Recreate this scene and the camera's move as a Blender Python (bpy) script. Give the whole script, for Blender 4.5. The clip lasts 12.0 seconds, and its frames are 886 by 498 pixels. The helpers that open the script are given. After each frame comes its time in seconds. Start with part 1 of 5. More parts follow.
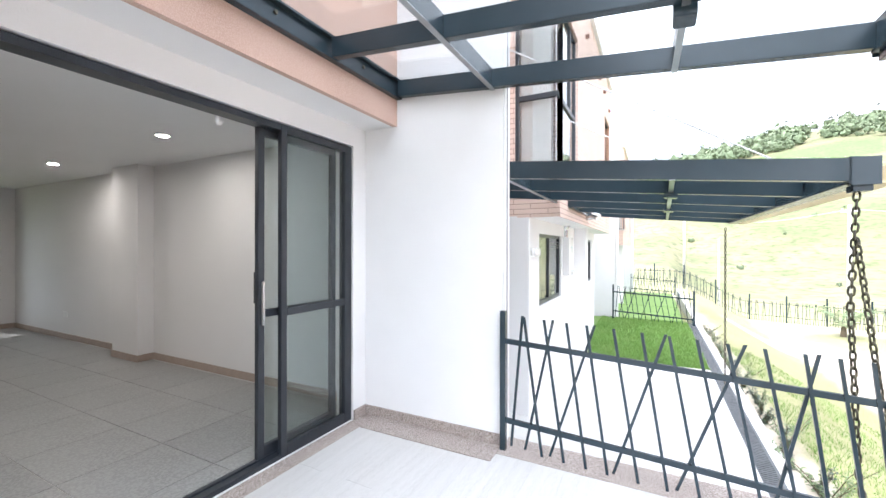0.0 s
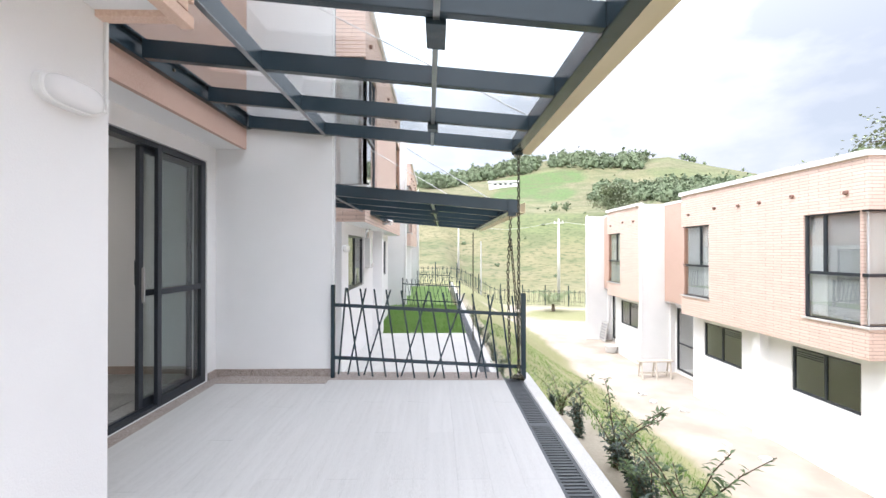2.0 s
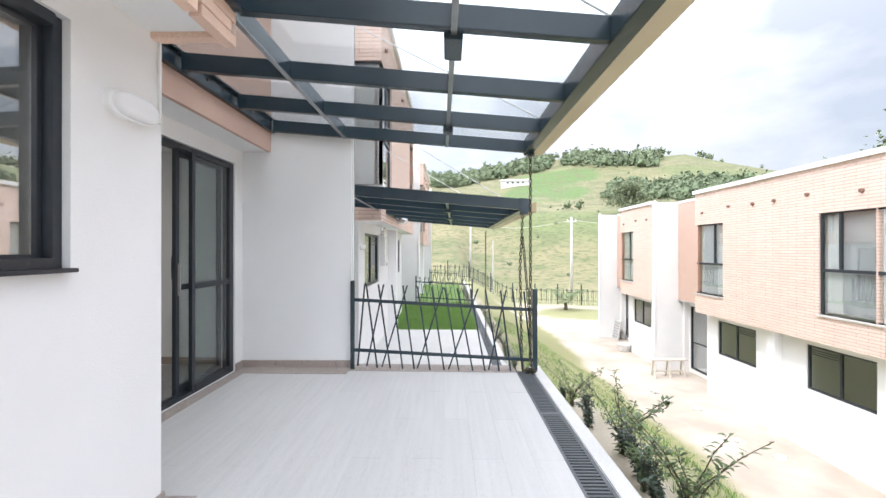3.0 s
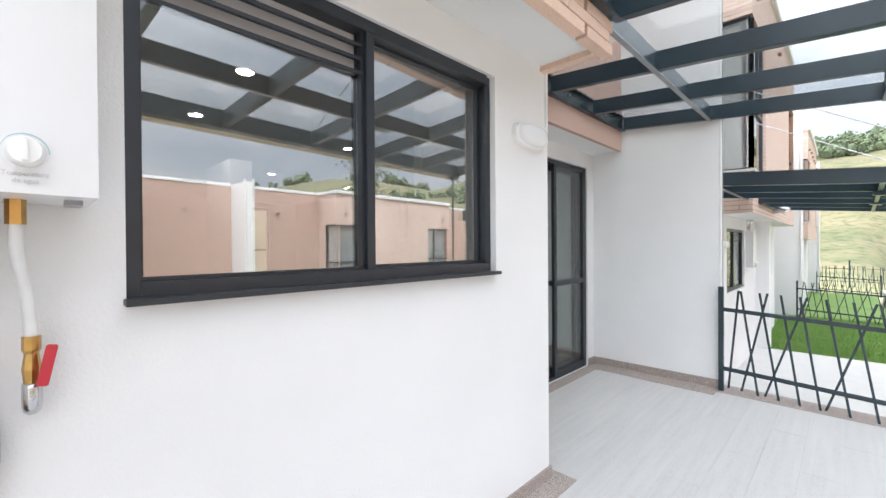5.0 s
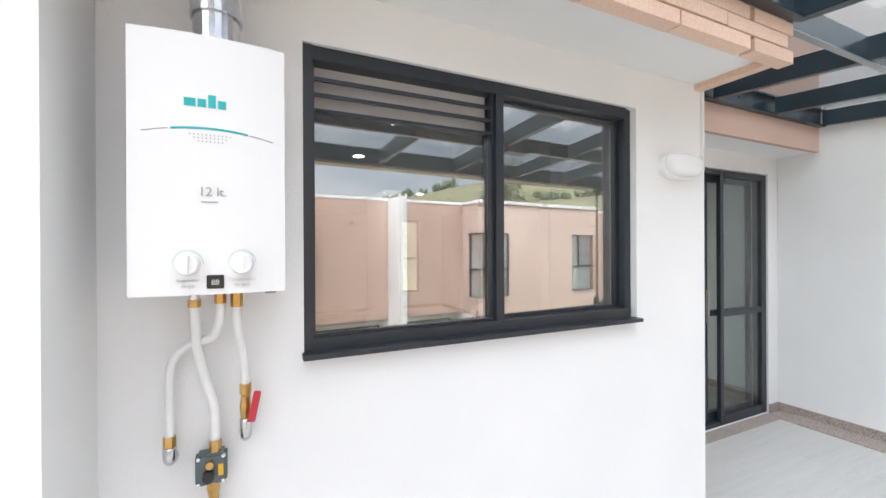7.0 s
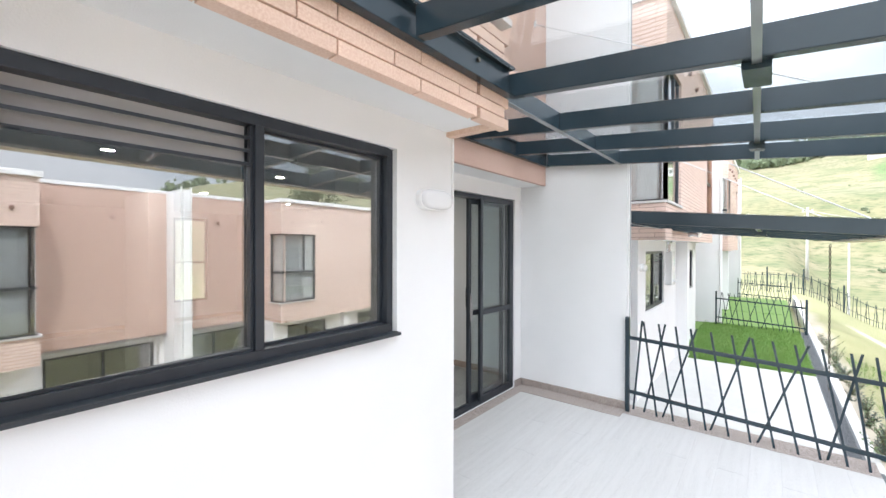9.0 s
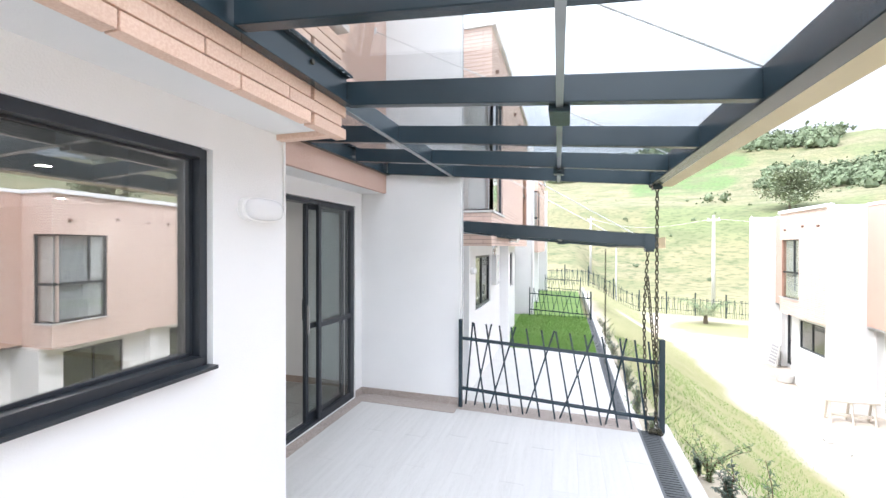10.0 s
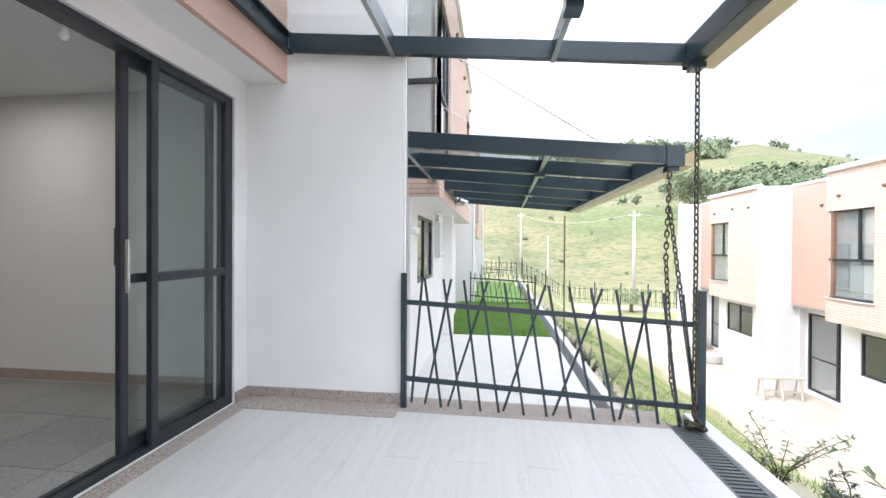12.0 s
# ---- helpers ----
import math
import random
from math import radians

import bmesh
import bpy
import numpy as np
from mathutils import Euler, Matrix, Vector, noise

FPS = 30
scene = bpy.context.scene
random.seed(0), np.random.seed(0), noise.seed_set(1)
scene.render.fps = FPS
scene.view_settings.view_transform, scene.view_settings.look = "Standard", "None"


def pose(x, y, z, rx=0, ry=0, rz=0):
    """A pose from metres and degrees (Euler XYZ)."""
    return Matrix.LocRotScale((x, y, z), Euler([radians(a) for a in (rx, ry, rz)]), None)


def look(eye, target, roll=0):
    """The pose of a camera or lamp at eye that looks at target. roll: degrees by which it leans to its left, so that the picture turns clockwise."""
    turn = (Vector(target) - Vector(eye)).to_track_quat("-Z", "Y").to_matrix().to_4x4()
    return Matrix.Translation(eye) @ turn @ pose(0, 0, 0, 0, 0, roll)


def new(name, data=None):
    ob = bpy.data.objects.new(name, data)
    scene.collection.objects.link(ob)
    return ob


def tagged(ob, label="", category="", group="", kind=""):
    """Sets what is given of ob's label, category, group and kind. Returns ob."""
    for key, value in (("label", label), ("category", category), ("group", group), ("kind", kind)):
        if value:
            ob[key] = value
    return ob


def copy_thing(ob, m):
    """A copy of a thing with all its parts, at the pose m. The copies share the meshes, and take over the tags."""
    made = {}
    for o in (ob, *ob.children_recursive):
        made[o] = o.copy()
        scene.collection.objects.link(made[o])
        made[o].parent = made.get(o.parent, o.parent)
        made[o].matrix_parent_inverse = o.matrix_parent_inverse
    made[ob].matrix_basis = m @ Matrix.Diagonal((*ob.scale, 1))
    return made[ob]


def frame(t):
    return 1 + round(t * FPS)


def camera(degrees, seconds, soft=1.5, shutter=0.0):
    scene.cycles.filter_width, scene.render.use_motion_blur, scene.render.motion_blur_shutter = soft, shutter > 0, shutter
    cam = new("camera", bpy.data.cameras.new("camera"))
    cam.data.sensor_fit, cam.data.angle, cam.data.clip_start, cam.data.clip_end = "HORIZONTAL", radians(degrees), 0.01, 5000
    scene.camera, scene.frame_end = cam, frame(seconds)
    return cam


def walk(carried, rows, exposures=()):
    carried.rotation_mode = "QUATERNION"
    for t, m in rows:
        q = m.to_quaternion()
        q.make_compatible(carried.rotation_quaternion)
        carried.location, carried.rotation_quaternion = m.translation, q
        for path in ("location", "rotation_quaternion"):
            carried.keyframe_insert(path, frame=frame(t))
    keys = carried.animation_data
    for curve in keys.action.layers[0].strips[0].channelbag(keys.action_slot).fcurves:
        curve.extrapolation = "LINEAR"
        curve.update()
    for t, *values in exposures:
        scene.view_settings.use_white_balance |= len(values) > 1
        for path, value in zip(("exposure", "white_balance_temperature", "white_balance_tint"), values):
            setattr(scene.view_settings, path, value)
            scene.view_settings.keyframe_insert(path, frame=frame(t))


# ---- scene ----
cam = camera(95.1, 12.0)
PATH = [
    (0, (0.457, 0.271, 1.413), (-0.465, 2.047, 1.41), 0.1),
    (0.5, (0.502, -0.177, 1.382), (0.075, 1.777, 1.396), -0.0),
    (1, (0.584, -0.617, 1.41), (0.406, 1.375, 1.41), 0.0),
    (1.5, (0.607, -1.005, 1.377), (0.541, 0.994, 1.38), -0.2),
    (2, (0.608, -1.264, 1.337), (0.64, 0.735, 1.345), -0.0),
    (2.5, (0.612, -1.401, 1.326), (0.668, 0.598, 1.33), -0.1),
    (4.5, (0.364, -1.479, 1.313), (-0.646, 0.247, 1.295), -0.1),
    (5, (0.352, -1.507, 1.372), (-1.057, -0.088, 1.359), -0.4),
    (5.5, (0.361, -1.521, 1.457), (-1.308, -0.421, 1.433), -0.1),
    (6, (0.375, -1.523, 1.504), (-1.405, -0.611, 1.493), -0.2),
    (6.5, (0.393, -1.513, 1.537), (-1.419, -0.667, 1.535), -0.3),
    (8.5, (0.597, -1.429, 1.659), (-1.01, -0.239, 1.64), 0.0),
    (9, (0.652, -1.41, 1.695), (-0.604, 0.147, 1.68), 0.1),
    (9.5, (0.683, -1.395, 1.73), (-0.215, 0.392, 1.723), -0.0),
    (10, (0.64, -1.338, 1.772), (0.057, 0.575, 1.761), 0.1),
    (10.5, (0.551, -1.197, 1.75), (0.284, 0.785, 1.738), 0.3),
    (11, (0.47, -0.879, 1.618), (0.313, 1.115, 1.605), 0.0),
    (11.5, (0.34, -0.394, 1.405), (0.197, 1.601, 1.391), 0.3),
    (12, (0.176, 0.121, 1.173), (-0.077, 2.105, 1.16), 0.3),
]
walk(cam, [(t, look(eye, target, roll)) for t, eye, target, roll in PATH], exposures=[(0, 0.76, 6250, 11), (0.5, 0.50, 6250, 11), (1, 0.24, 6280, 11), (1.75, 0.04, 6400, 12), (2.5, -0.06, 6400, 11), (4.5, 0.02, 6450, 9), (6, 0.16, 6500, 8), (8.5, 0.22, 6480, 8), (9.5, 0.38, 6250, 10), (11, 0.16, 6300, 11), (12, 0.12, 6300, 10)])

# ---- world, sun, exposure ----
SUN_EL, SUN_AZ = 59.0, 240.0   # degrees; azimuth clockwise from +y: the sun stands behind our own row of houses
world = bpy.data.worlds.new("sky")
scene.world = world
world.use_nodes = True
wn, wl = world.node_tree.nodes, world.node_tree.links
sky = wn.new("ShaderNodeTexSky")
sky.sky_type = "NISHITA"
sky.sun_disc = False
sky.sun_elevation, sky.sun_rotation = radians(SUN_EL), radians(SUN_AZ)
sky.air_density, sky.dust_density, sky.ozone_density = 1.0, 2.5, 1.0
wtc = wn.new("ShaderNodeTexCoord")
wmap = wn.new("ShaderNodeMapping")
wmap.inputs["Scale"].default_value = (1.0, 1.0, 2.2)
wmap.inputs["Location"].default_value = (0.35, 0.1, 0.2)
wnoise = wn.new("ShaderNodeTexNoise")
wnoise.inputs["Scale"].default_value, wnoise.inputs["Detail"].default_value = 2.6, 9.0
wnoise.inputs["Roughness"].default_value = 0.52
wramp = wn.new("ShaderNodeValToRGB")
wramp.color_ramp.elements[0].position, wramp.color_ramp.elements[1].position = 0.43, 0.62
wmix = wn.new("ShaderNodeMix")
wmix.data_type = "RGBA"
wdot = wn.new("ShaderNodeVectorMath")
wdot.operation = "DOT_PRODUCT"
wdot.inputs[1].default_value = (math.sin(radians(SUN_AZ)) * math.cos(radians(SUN_EL)), math.cos(radians(SUN_AZ)) * math.cos(radians(SUN_EL)), math.sin(radians(SUN_EL)))
wglow = wn.new("ShaderNodeMapRange")   # cloud and haze brighten towards the sun
wglow.interpolation_type = "SMOOTHSTEP"
wglow.inputs["From Min"].default_value, wglow.inputs["From Max"].default_value = -0.35, 1.0
wglow.inputs["To Min"].default_value, wglow.inputs["To Max"].default_value = 6.8, 35.0
wcol = wn.new("ShaderNodeVectorMath")
wcol.operation = "SCALE"
wcol.inputs[0].default_value = (1.0, 1.035, 1.12)
wl.new(wtc.outputs["Generated"], wdot.inputs[0])
wl.new(wdot.outputs["Value"], wglow.inputs["Value"])
wl.new(wglow.outputs["Result"], wcol.inputs["Scale"])
wl.new(wcol.outputs["Vector"], wmix.inputs[7])
wl.new(wtc.outputs["Generated"], wmap.inputs["Vector"])
wl.new(wmap.outputs["Vector"], wnoise.inputs["Vector"])
wl.new(wnoise.outputs["Fac"], wramp.inputs["Fac"])
wl.new(wramp.outputs["Color"], wmix.inputs[0])
wl.new(sky.outputs["Color"], wmix.inputs[6])
wl.new(wmix.outputs[2], wn["Background"].inputs["Color"])
wramp.color_ramp.elements[0].color = (0.55, 0.55, 0.55, 1)
wn["Background"].inputs["Strength"].default_value = 0.15

sun = new("sun", bpy.data.lights.new("sun", "SUN"))
sun.data.energy, sun.data.angle, sun.data.color = 2.4, radians(0.6), (1.0, 0.97, 0.935)
_s = Vector((math.sin(radians(SUN_AZ)) * math.cos(radians(SUN_EL)), math.cos(radians(SUN_AZ)) * math.cos(radians(SUN_EL)), math.sin(radians(SUN_EL))))
sun.matrix_world = look(_s * 50, (0, 0, 0))


# ---- materials ----
def material(name, color, rough=0.6, metal=0.0, second=None, scale=6.0, mix=0.5, bump=0.0, bump_scale=60.0, fine=None, stretch=(1, 1, 1), spec=0.5, per_object=0.0):
    """A node material: two colours blended by a broad noise, a fine grain over them, and a bump."""
    m = bpy.data.materials.new(name)
    m.use_nodes = True
    n, l = m.node_tree.nodes, m.node_tree.links
    b = n["Principled BSDF"]
    b.inputs["Roughness"].default_value, b.inputs["Metallic"].default_value = rough, metal
    b.inputs["Specular IOR Level"].default_value = spec
    tc = n.new("ShaderNodeTexCoord")
    mp = n.new("ShaderNodeMapping")
    mp.inputs["Scale"].default_value = stretch
    l.new(tc.outputs["Object"], mp.inputs["Vector"])
    second = second or tuple(c * 0.88 for c in color)
    nz = n.new("ShaderNodeTexNoise")
    nz.inputs["Scale"].default_value, nz.inputs["Detail"].default_value = scale, 6.0
    l.new(mp.outputs["Vector"], nz.inputs["Vector"])
    rp = n.new("ShaderNodeValToRGB")
    rp.color_ramp.elements[0].position, rp.color_ramp.elements[1].position = 0.5 - mix * 0.4, 0.5 + mix * 0.4
    rp.color_ramp.elements[0].color, rp.color_ramp.elements[1].color = (*color, 1), (*second, 1)
    l.new(nz.outputs["Fac"], rp.inputs["Fac"])
    out = rp.outputs["Color"]
    f = n.new("ShaderNodeTexNoise")
    f.inputs["Scale"].default_value, f.inputs["Detail"].default_value = bump_scale, 4.0
    l.new(mp.outputs["Vector"], f.inputs["Vector"])
    if fine:
        fr = n.new("ShaderNodeValToRGB")
        fr.color_ramp.elements[0].position, fr.color_ramp.elements[1].position = 0.42, 0.6
        l.new(f.outputs["Fac"], fr.inputs["Fac"])
        mx = n.new("ShaderNodeMix")
        mx.data_type = "RGBA"
        mx.inputs[7].default_value = (*fine, 1)
        l.new(fr.outputs["Color"], mx.inputs[0])
        l.new(out, mx.inputs[6])
        out = mx.outputs[2]
    if per_object:
        oi = n.new("ShaderNodeObjectInfo")
        hv = n.new("ShaderNodeHueSaturation")
        mr = n.new("ShaderNodeMapRange")
        mr.inputs["To Min"].default_value, mr.inputs["To Max"].default_value = 1 - per_object, 1 + per_object
        l.new(oi.outputs["Random"], mr.inputs["Value"])
        l.new(mr.outputs["Result"], hv.inputs["Value"])
        l.new(out, hv.inputs["Color"])
        out = hv.outputs["Color"]
    l.new(out, b.inputs["Base Color"])
    if bump:
        bp = n.new("ShaderNodeBump")
        bp.inputs["Strength"].default_value, bp.inputs["Distance"].default_value = bump, 0.004
        l.new(f.outputs["Fac"], bp.inputs["Height"])
        l.new(bp.outputs["Normal"], b.inputs["Normal"])
    return m


def glass(name, tint=(1, 1, 1), rough=0.0, gloss=1.0):
    """Thin clear glass: a mirror by Fresnel over a see-through sheet."""
    m = bpy.data.materials.new(name)
    m.use_nodes = True
    n, l = m.node_tree.nodes, m.node_tree.links
    n.remove(n["Principled BSDF"])
    fr = n.new("ShaderNodeLayerWeight")
    fr.inputs["Blend"].default_value = 0.5
    pw, mul = n.new("ShaderNodeMath"), n.new("ShaderNodeMath")
    pw.operation, pw.inputs[1].default_value = "POWER", 4.0
    mul.operation, mul.use_clamp = "MULTIPLY_ADD", True
    mul.inputs[1].default_value, mul.inputs[2].default_value = 0.9, 0.04 * gloss
    l.new(fr.outputs["Facing"], pw.inputs[0])
    tr, gl, mx = n.new("ShaderNodeBsdfTransparent"), n.new("ShaderNodeBsdfGlossy"), n.new("ShaderNodeMixShader")
    tr.inputs["Color"].default_value = (*tint, 1)
    gl.inputs["Roughness"].default_value = rough
    l.new(pw.outputs["Value"], mul.inputs[0])
    l.new(mul.outputs["Value"], mx.inputs[0])
    l.new(tr.outputs["BSDF"], mx.inputs[1])
    l.new(gl.outputs["BSDF"], mx.inputs[2])
    l.new(mx.outputs["Shader"], n["Material Output"].inputs["Surface"])
    return m


def emitter(name, color, strength):
    m = material(name, color)
    b = m.node_tree.nodes["Principled BSDF"]
    b.inputs["Emission Color"].default_value, b.inputs["Emission Strength"].default_value = (*color, 1), strength
    return m


def brickwork(name, width, height, a, b2, mortar):
    """Courses of thin bricks for walls that stay far off; runs along y and z (or x and z) by the wall's own place."""
    m = material(name, a, rough=0.85, bump=0.3, bump_scale=90)
    n, l = m.node_tree.nodes, m.node_tree.links
    bs = n["Principled BSDF"]
    tc = n.new("ShaderNodeTexCoord")
    sp, cb, ad = n.new("ShaderNodeSeparateXYZ"), n.new("ShaderNodeCombineXYZ"), n.new("ShaderNodeMath")
    l.new(tc.outputs["Object"], sp.inputs["Vector"])
    l.new(sp.outputs["X"], ad.inputs[0])
    l.new(sp.outputs["Y"], ad.inputs[1])
    l.new(ad.outputs["Value"], cb.inputs["X"])
    l.new(sp.outputs["Z"], cb.inputs["Y"])
    br = n.new("ShaderNodeTexBrick")
    br.inputs["Color1"].default_value, br.inputs["Color2"].default_value, br.inputs["Mortar"].default_value = (*a, 1), (*b2, 1), (*mortar, 1)
    br.inputs["Scale"].default_value, br.inputs["Brick Width"].default_value, br.inputs["Row Height"].default_value = 1.0, width, height
    br.inputs["Mortar Size"].default_value, br.inputs["Mortar Smooth"].default_value = 0.006, 0.4
    l.new(cb.outputs["Vector"], br.inputs["Vector"])
    mx = n.new("ShaderNodeMix")
    mx.data_type, mx.blend_type = "RGBA", "MULTIPLY"
    mx.inputs[0].default_value = 0.6
    nz = n.new("ShaderNodeTexNoise")
    nz.inputs["Scale"].default_value, nz.inputs["Detail"].default_value = 3.0, 8.0
    l.new(tc.outputs["Object"], nz.inputs["Vector"])
    rp = n.new("ShaderNodeValToRGB")
    rp.color_ramp.elements[0].position, rp.color_ramp.elements[0].color = 0.3, (0.88, 0.865, 0.86, 1)
    rp.color_ramp.elements[1].position = 0.65
    l.new(nz.outputs["Fac"], rp.inputs["Fac"])
    l.new(br.outputs["Color"], mx.inputs[6])
    l.new(rp.outputs["Color"], mx.inputs[7])
    l.new(mx.outputs[2], bs.inputs["Base Color"])
    bp = n.new("ShaderNodeBump")
    bp.invert = True
    bp.inputs["Strength"].default_value, bp.inputs["Distance"].default_value = 0.8, 0.008
    l.new(br.outputs["Fac"], bp.inputs["Height"])
    l.new(bp.outputs["Normal"], bs.inputs["Normal"])
    return m


def island_tint(m, amount):
    """Lets each separate leaf or clump of one mesh differ in brightness."""
    n, l = m.node_tree.nodes, m.node_tree.links
    bs = n["Principled BSDF"]
    old = bs.inputs["Base Color"].links[0].from_socket
    geo, hsv, rng = n.new("ShaderNodeNewGeometry"), n.new("ShaderNodeHueSaturation"), n.new("ShaderNodeMapRange")
    rng.inputs["To Min"].default_value, rng.inputs["To Max"].default_value = 1 - amount, 1 + amount
    l.new(geo.outputs["Random Per Island"], rng.inputs["Value"])
    l.new(rng.outputs["Result"], hsv.inputs["Value"])
    l.new(old, hsv.inputs["Color"])
    l.new(hsv.outputs["Color"], bs.inputs["Base Color"])


M_WHITE = material("white_plaster", (0.79, 0.788, 0.785), 0.9, second=(0.75, 0.748, 0.745), scale=1.6, bump=0.35, bump_scale=140)
M_CEIL = material("ceiling_paint", (0.80, 0.80, 0.80), 0.9, second=(0.77, 0.77, 0.77), scale=0.9, bump=0.1, bump_scale=120)
M_INWALL = material("interior_paint", (0.78, 0.77, 0.765), 0.85, second=(0.74, 0.73, 0.725), scale=0.8, bump=0.1, bump_scale=120)
M_TAN = material("tan_stucco", (0.53, 0.37, 0.30), 0.9, second=(0.48, 0.33, 0.265), scale=2.5, bump=0.5, bump_scale=160, fine=(0.57, 0.41, 0.34))
M_BRICK = material("fired_brick", (0.74, 0.53, 0.42), 0.85, second=(0.68, 0.465, 0.355), scale=9, bump=0.3, bump_scale=110, fine=(0.77, 0.57, 0.46), per_object=0.06)
M_MORTAR = material("brick_mortar", (0.42, 0.30, 0.24), 0.95, second=(0.36, 0.255, 0.20), scale=20, bump=0.5)
M_BRICKWALL = brickwork("brick_courses", 0.42, 0.062, (0.75, 0.59, 0.51), (0.71, 0.54, 0.46), (0.44, 0.31, 0.25))
M_CLAY = material("brown_clay", (0.20, 0.11, 0.085), 0.8, second=(0.26, 0.15, 0.115), scale=30)
M_STEEL = material("charcoal_painted_steel", (0.020, 0.035, 0.046), 0.24, second=(0.027, 0.044, 0.056), scale=3, bump=0.05, bump_scale=200)
M_ALU = material("black_anodised_aluminium", (0.019, 0.024, 0.031), 0.36, second=(0.028, 0.034, 0.042), scale=8, bump=0.04, bump_scale=260)
M_CREAM = material("cream_sheet_metal", (0.62, 0.53, 0.36), 0.5, second=(0.56, 0.47, 0.31), scale=2, bump=0.05)
M_STRIP = material("bare_aluminium_strip", (0.36, 0.37, 0.37), 0.3, 0.9, second=(0.30, 0.31, 0.31), scale=6)
M_GLASS = glass("window_glass", (0.90, 0.93, 0.92), gloss=2.2)
M_KITGLASS = glass("kitchen_glass", (0.92, 0.93, 0.93), gloss=10.5)
M_CORNERGLASS = glass("corner_glass", (0.93, 0.95, 0.95), gloss=4.5)
M_DOORGLASS = glass("door_glass", (0.86, 0.90, 0.90), gloss=1.3)
M_ROOFGLASS = glass("pergola_glass", (0.97, 0.985, 0.985), gloss=0.8)
M_GRANITE = material("washed_granite", (0.33, 0.275, 0.245), 0.8, second=(0.13, 0.10, 0.088), scale=95, mix=0.45, bump=1.0, bump_scale=150, fine=(0.47, 0.41, 0.375))
M_TILE = material("pale_wood_look_tile", (0.55, 0.54, 0.527), 0.42, second=(0.40, 0.391, 0.38), scale=3, stretch=(9, 0.5, 1), mix=0.9, bump=0.08, bump_scale=60, fine=(0.525, 0.515, 0.502), per_object=0.02)
for node in M_TILE.node_tree.nodes:   # the streaks run on from tile to tile
    if node.bl_idname == "ShaderNodeMapping":
        M_TILE.node_tree.links.new(M_TILE.node_tree.nodes.new("ShaderNodeNewGeometry").outputs["Position"], node.inputs["Vector"])
M_GROUT = material("pale_grout", (0.45, 0.44, 0.427), 0.9, second=(0.41, 0.40, 0.388), scale=30)
M_INTILE = material("grey_porcelain_tile", (0.29, 0.29, 0.28), 0.33, second=(0.20, 0.20, 0.193), scale=2.2, mix=0.9, bump=0.04, fine=(0.31, 0.31, 0.30), per_object=0.07)
M_INGROUT = material("light_grout", (0.58, 0.57, 0.56), 0.9)
M_SKIRT = material("beige_tile_skirting", (0.40, 0.32, 0.27), 0.5, second=(0.35, 0.28, 0.235), scale=10)
M_ENAMEL = material("white_enamel", (0.755, 0.755, 0.76), 0.25, second=(0.735, 0.735, 0.74), scale=2)
M_PLASTIC = material("white_plastic", (0.80, 0.80, 0.79), 0.4, second=(0.77, 0.77, 0.76), scale=6)
# Blind cloth with the shade of the room put into its grey.
M_BLIND = material("shaded_blind_cloth", (0.52, 0.53, 0.54), 0.8, second=(0.46, 0.47, 0.48), scale=3, bump=0.2, bump_scale=200)
M_SCREEN = material("grey_screen_cloth", (0.50, 0.50, 0.505), 0.8, second=(0.44, 0.44, 0.445), scale=4, bump=0.3, bump_scale=400)
M_TEAL = material("teal_print", (0.02, 0.40, 0.42), 0.4)
M_ARC = material("pale_teal_print", (0.30, 0.56, 0.58), 0.4)
M_GREYPRINT = material("grey_print", (0.33, 0.33, 0.34), 0.5)
M_FAINT = material("faint_grey_print", (0.55, 0.55, 0.56), 0.5)
M_BLACK = material("black_plastic", (0.015, 0.015, 0.017), 0.3)
M_DIGIT = material("pale_digit", (0.6, 0.62, 0.62), 0.4)
M_BRASS = material("brass", (0.62, 0.39, 0.13), 0.3, 1.0, second=(0.52, 0.32, 0.11), scale=40)
M_CHROME = material("bright_steel", (0.68, 0.68, 0.69), 0.2, 1.0, second=(0.58, 0.58, 0.6), scale=20)
M_DUCT = material("galvanised_duct", (0.66, 0.67, 0.69), 0.24, 1.0, second=(0.5, 0.51, 0.53), scale=14, bump=0.3, bump_scale=25)
M_REGUL = material("grey_green_cast_metal", (0.10, 0.13, 0.14), 0.45, second=(0.075, 0.10, 0.11), scale=30, bump=0.2)
M_RED = material("red_vinyl", (0.55, 0.03, 0.05), 0.4)
M_YELLOW = material("yellow_paint", (0.75, 0.42, 0.02), 0.45)
M_TAPE = material("white_pipe", (0.80, 0.80, 0.79), 0.45, second=(0.74, 0.74, 0.73), scale=25, bump=0.2, bump_scale=80)
M_CHAIN = material("dark_chain_steel", (0.025, 0.027, 0.025), 0.45, 0.3, second=(0.08, 0.07, 0.035), scale=40)
M_GRATE = material("dark_cast_iron", (0.085, 0.093, 0.10), 0.6, 0.3, second=(0.13, 0.137, 0.145), scale=18, bump=0.3)
M_DARK = material("near_black_drain_bottom", (0.02, 0.02, 0.02), 0.9)
M_CONC = material("pale_concrete", (0.56, 0.55, 0.53), 0.9, second=(0.47, 0.46, 0.445), scale=5, bump=0.5, bump_scale=120, fine=(0.60, 0.59, 0.57))
M_LEAF = material("shrub_leaf", (0.10, 0.165, 0.055), 0.45, second=(0.14, 0.19, 0.09), scale=12, per_object=0.25)
M_LEAFDARK = material("dark_shrub_leaf", (0.050, 0.09, 0.055), 0.45, second=(0.085, 0.11, 0.09), scale=12, per_object=0.25)
M_STEM = material("woody_stem", (0.14, 0.10, 0.06), 0.8, second=(0.10, 0.07, 0.045), scale=30)
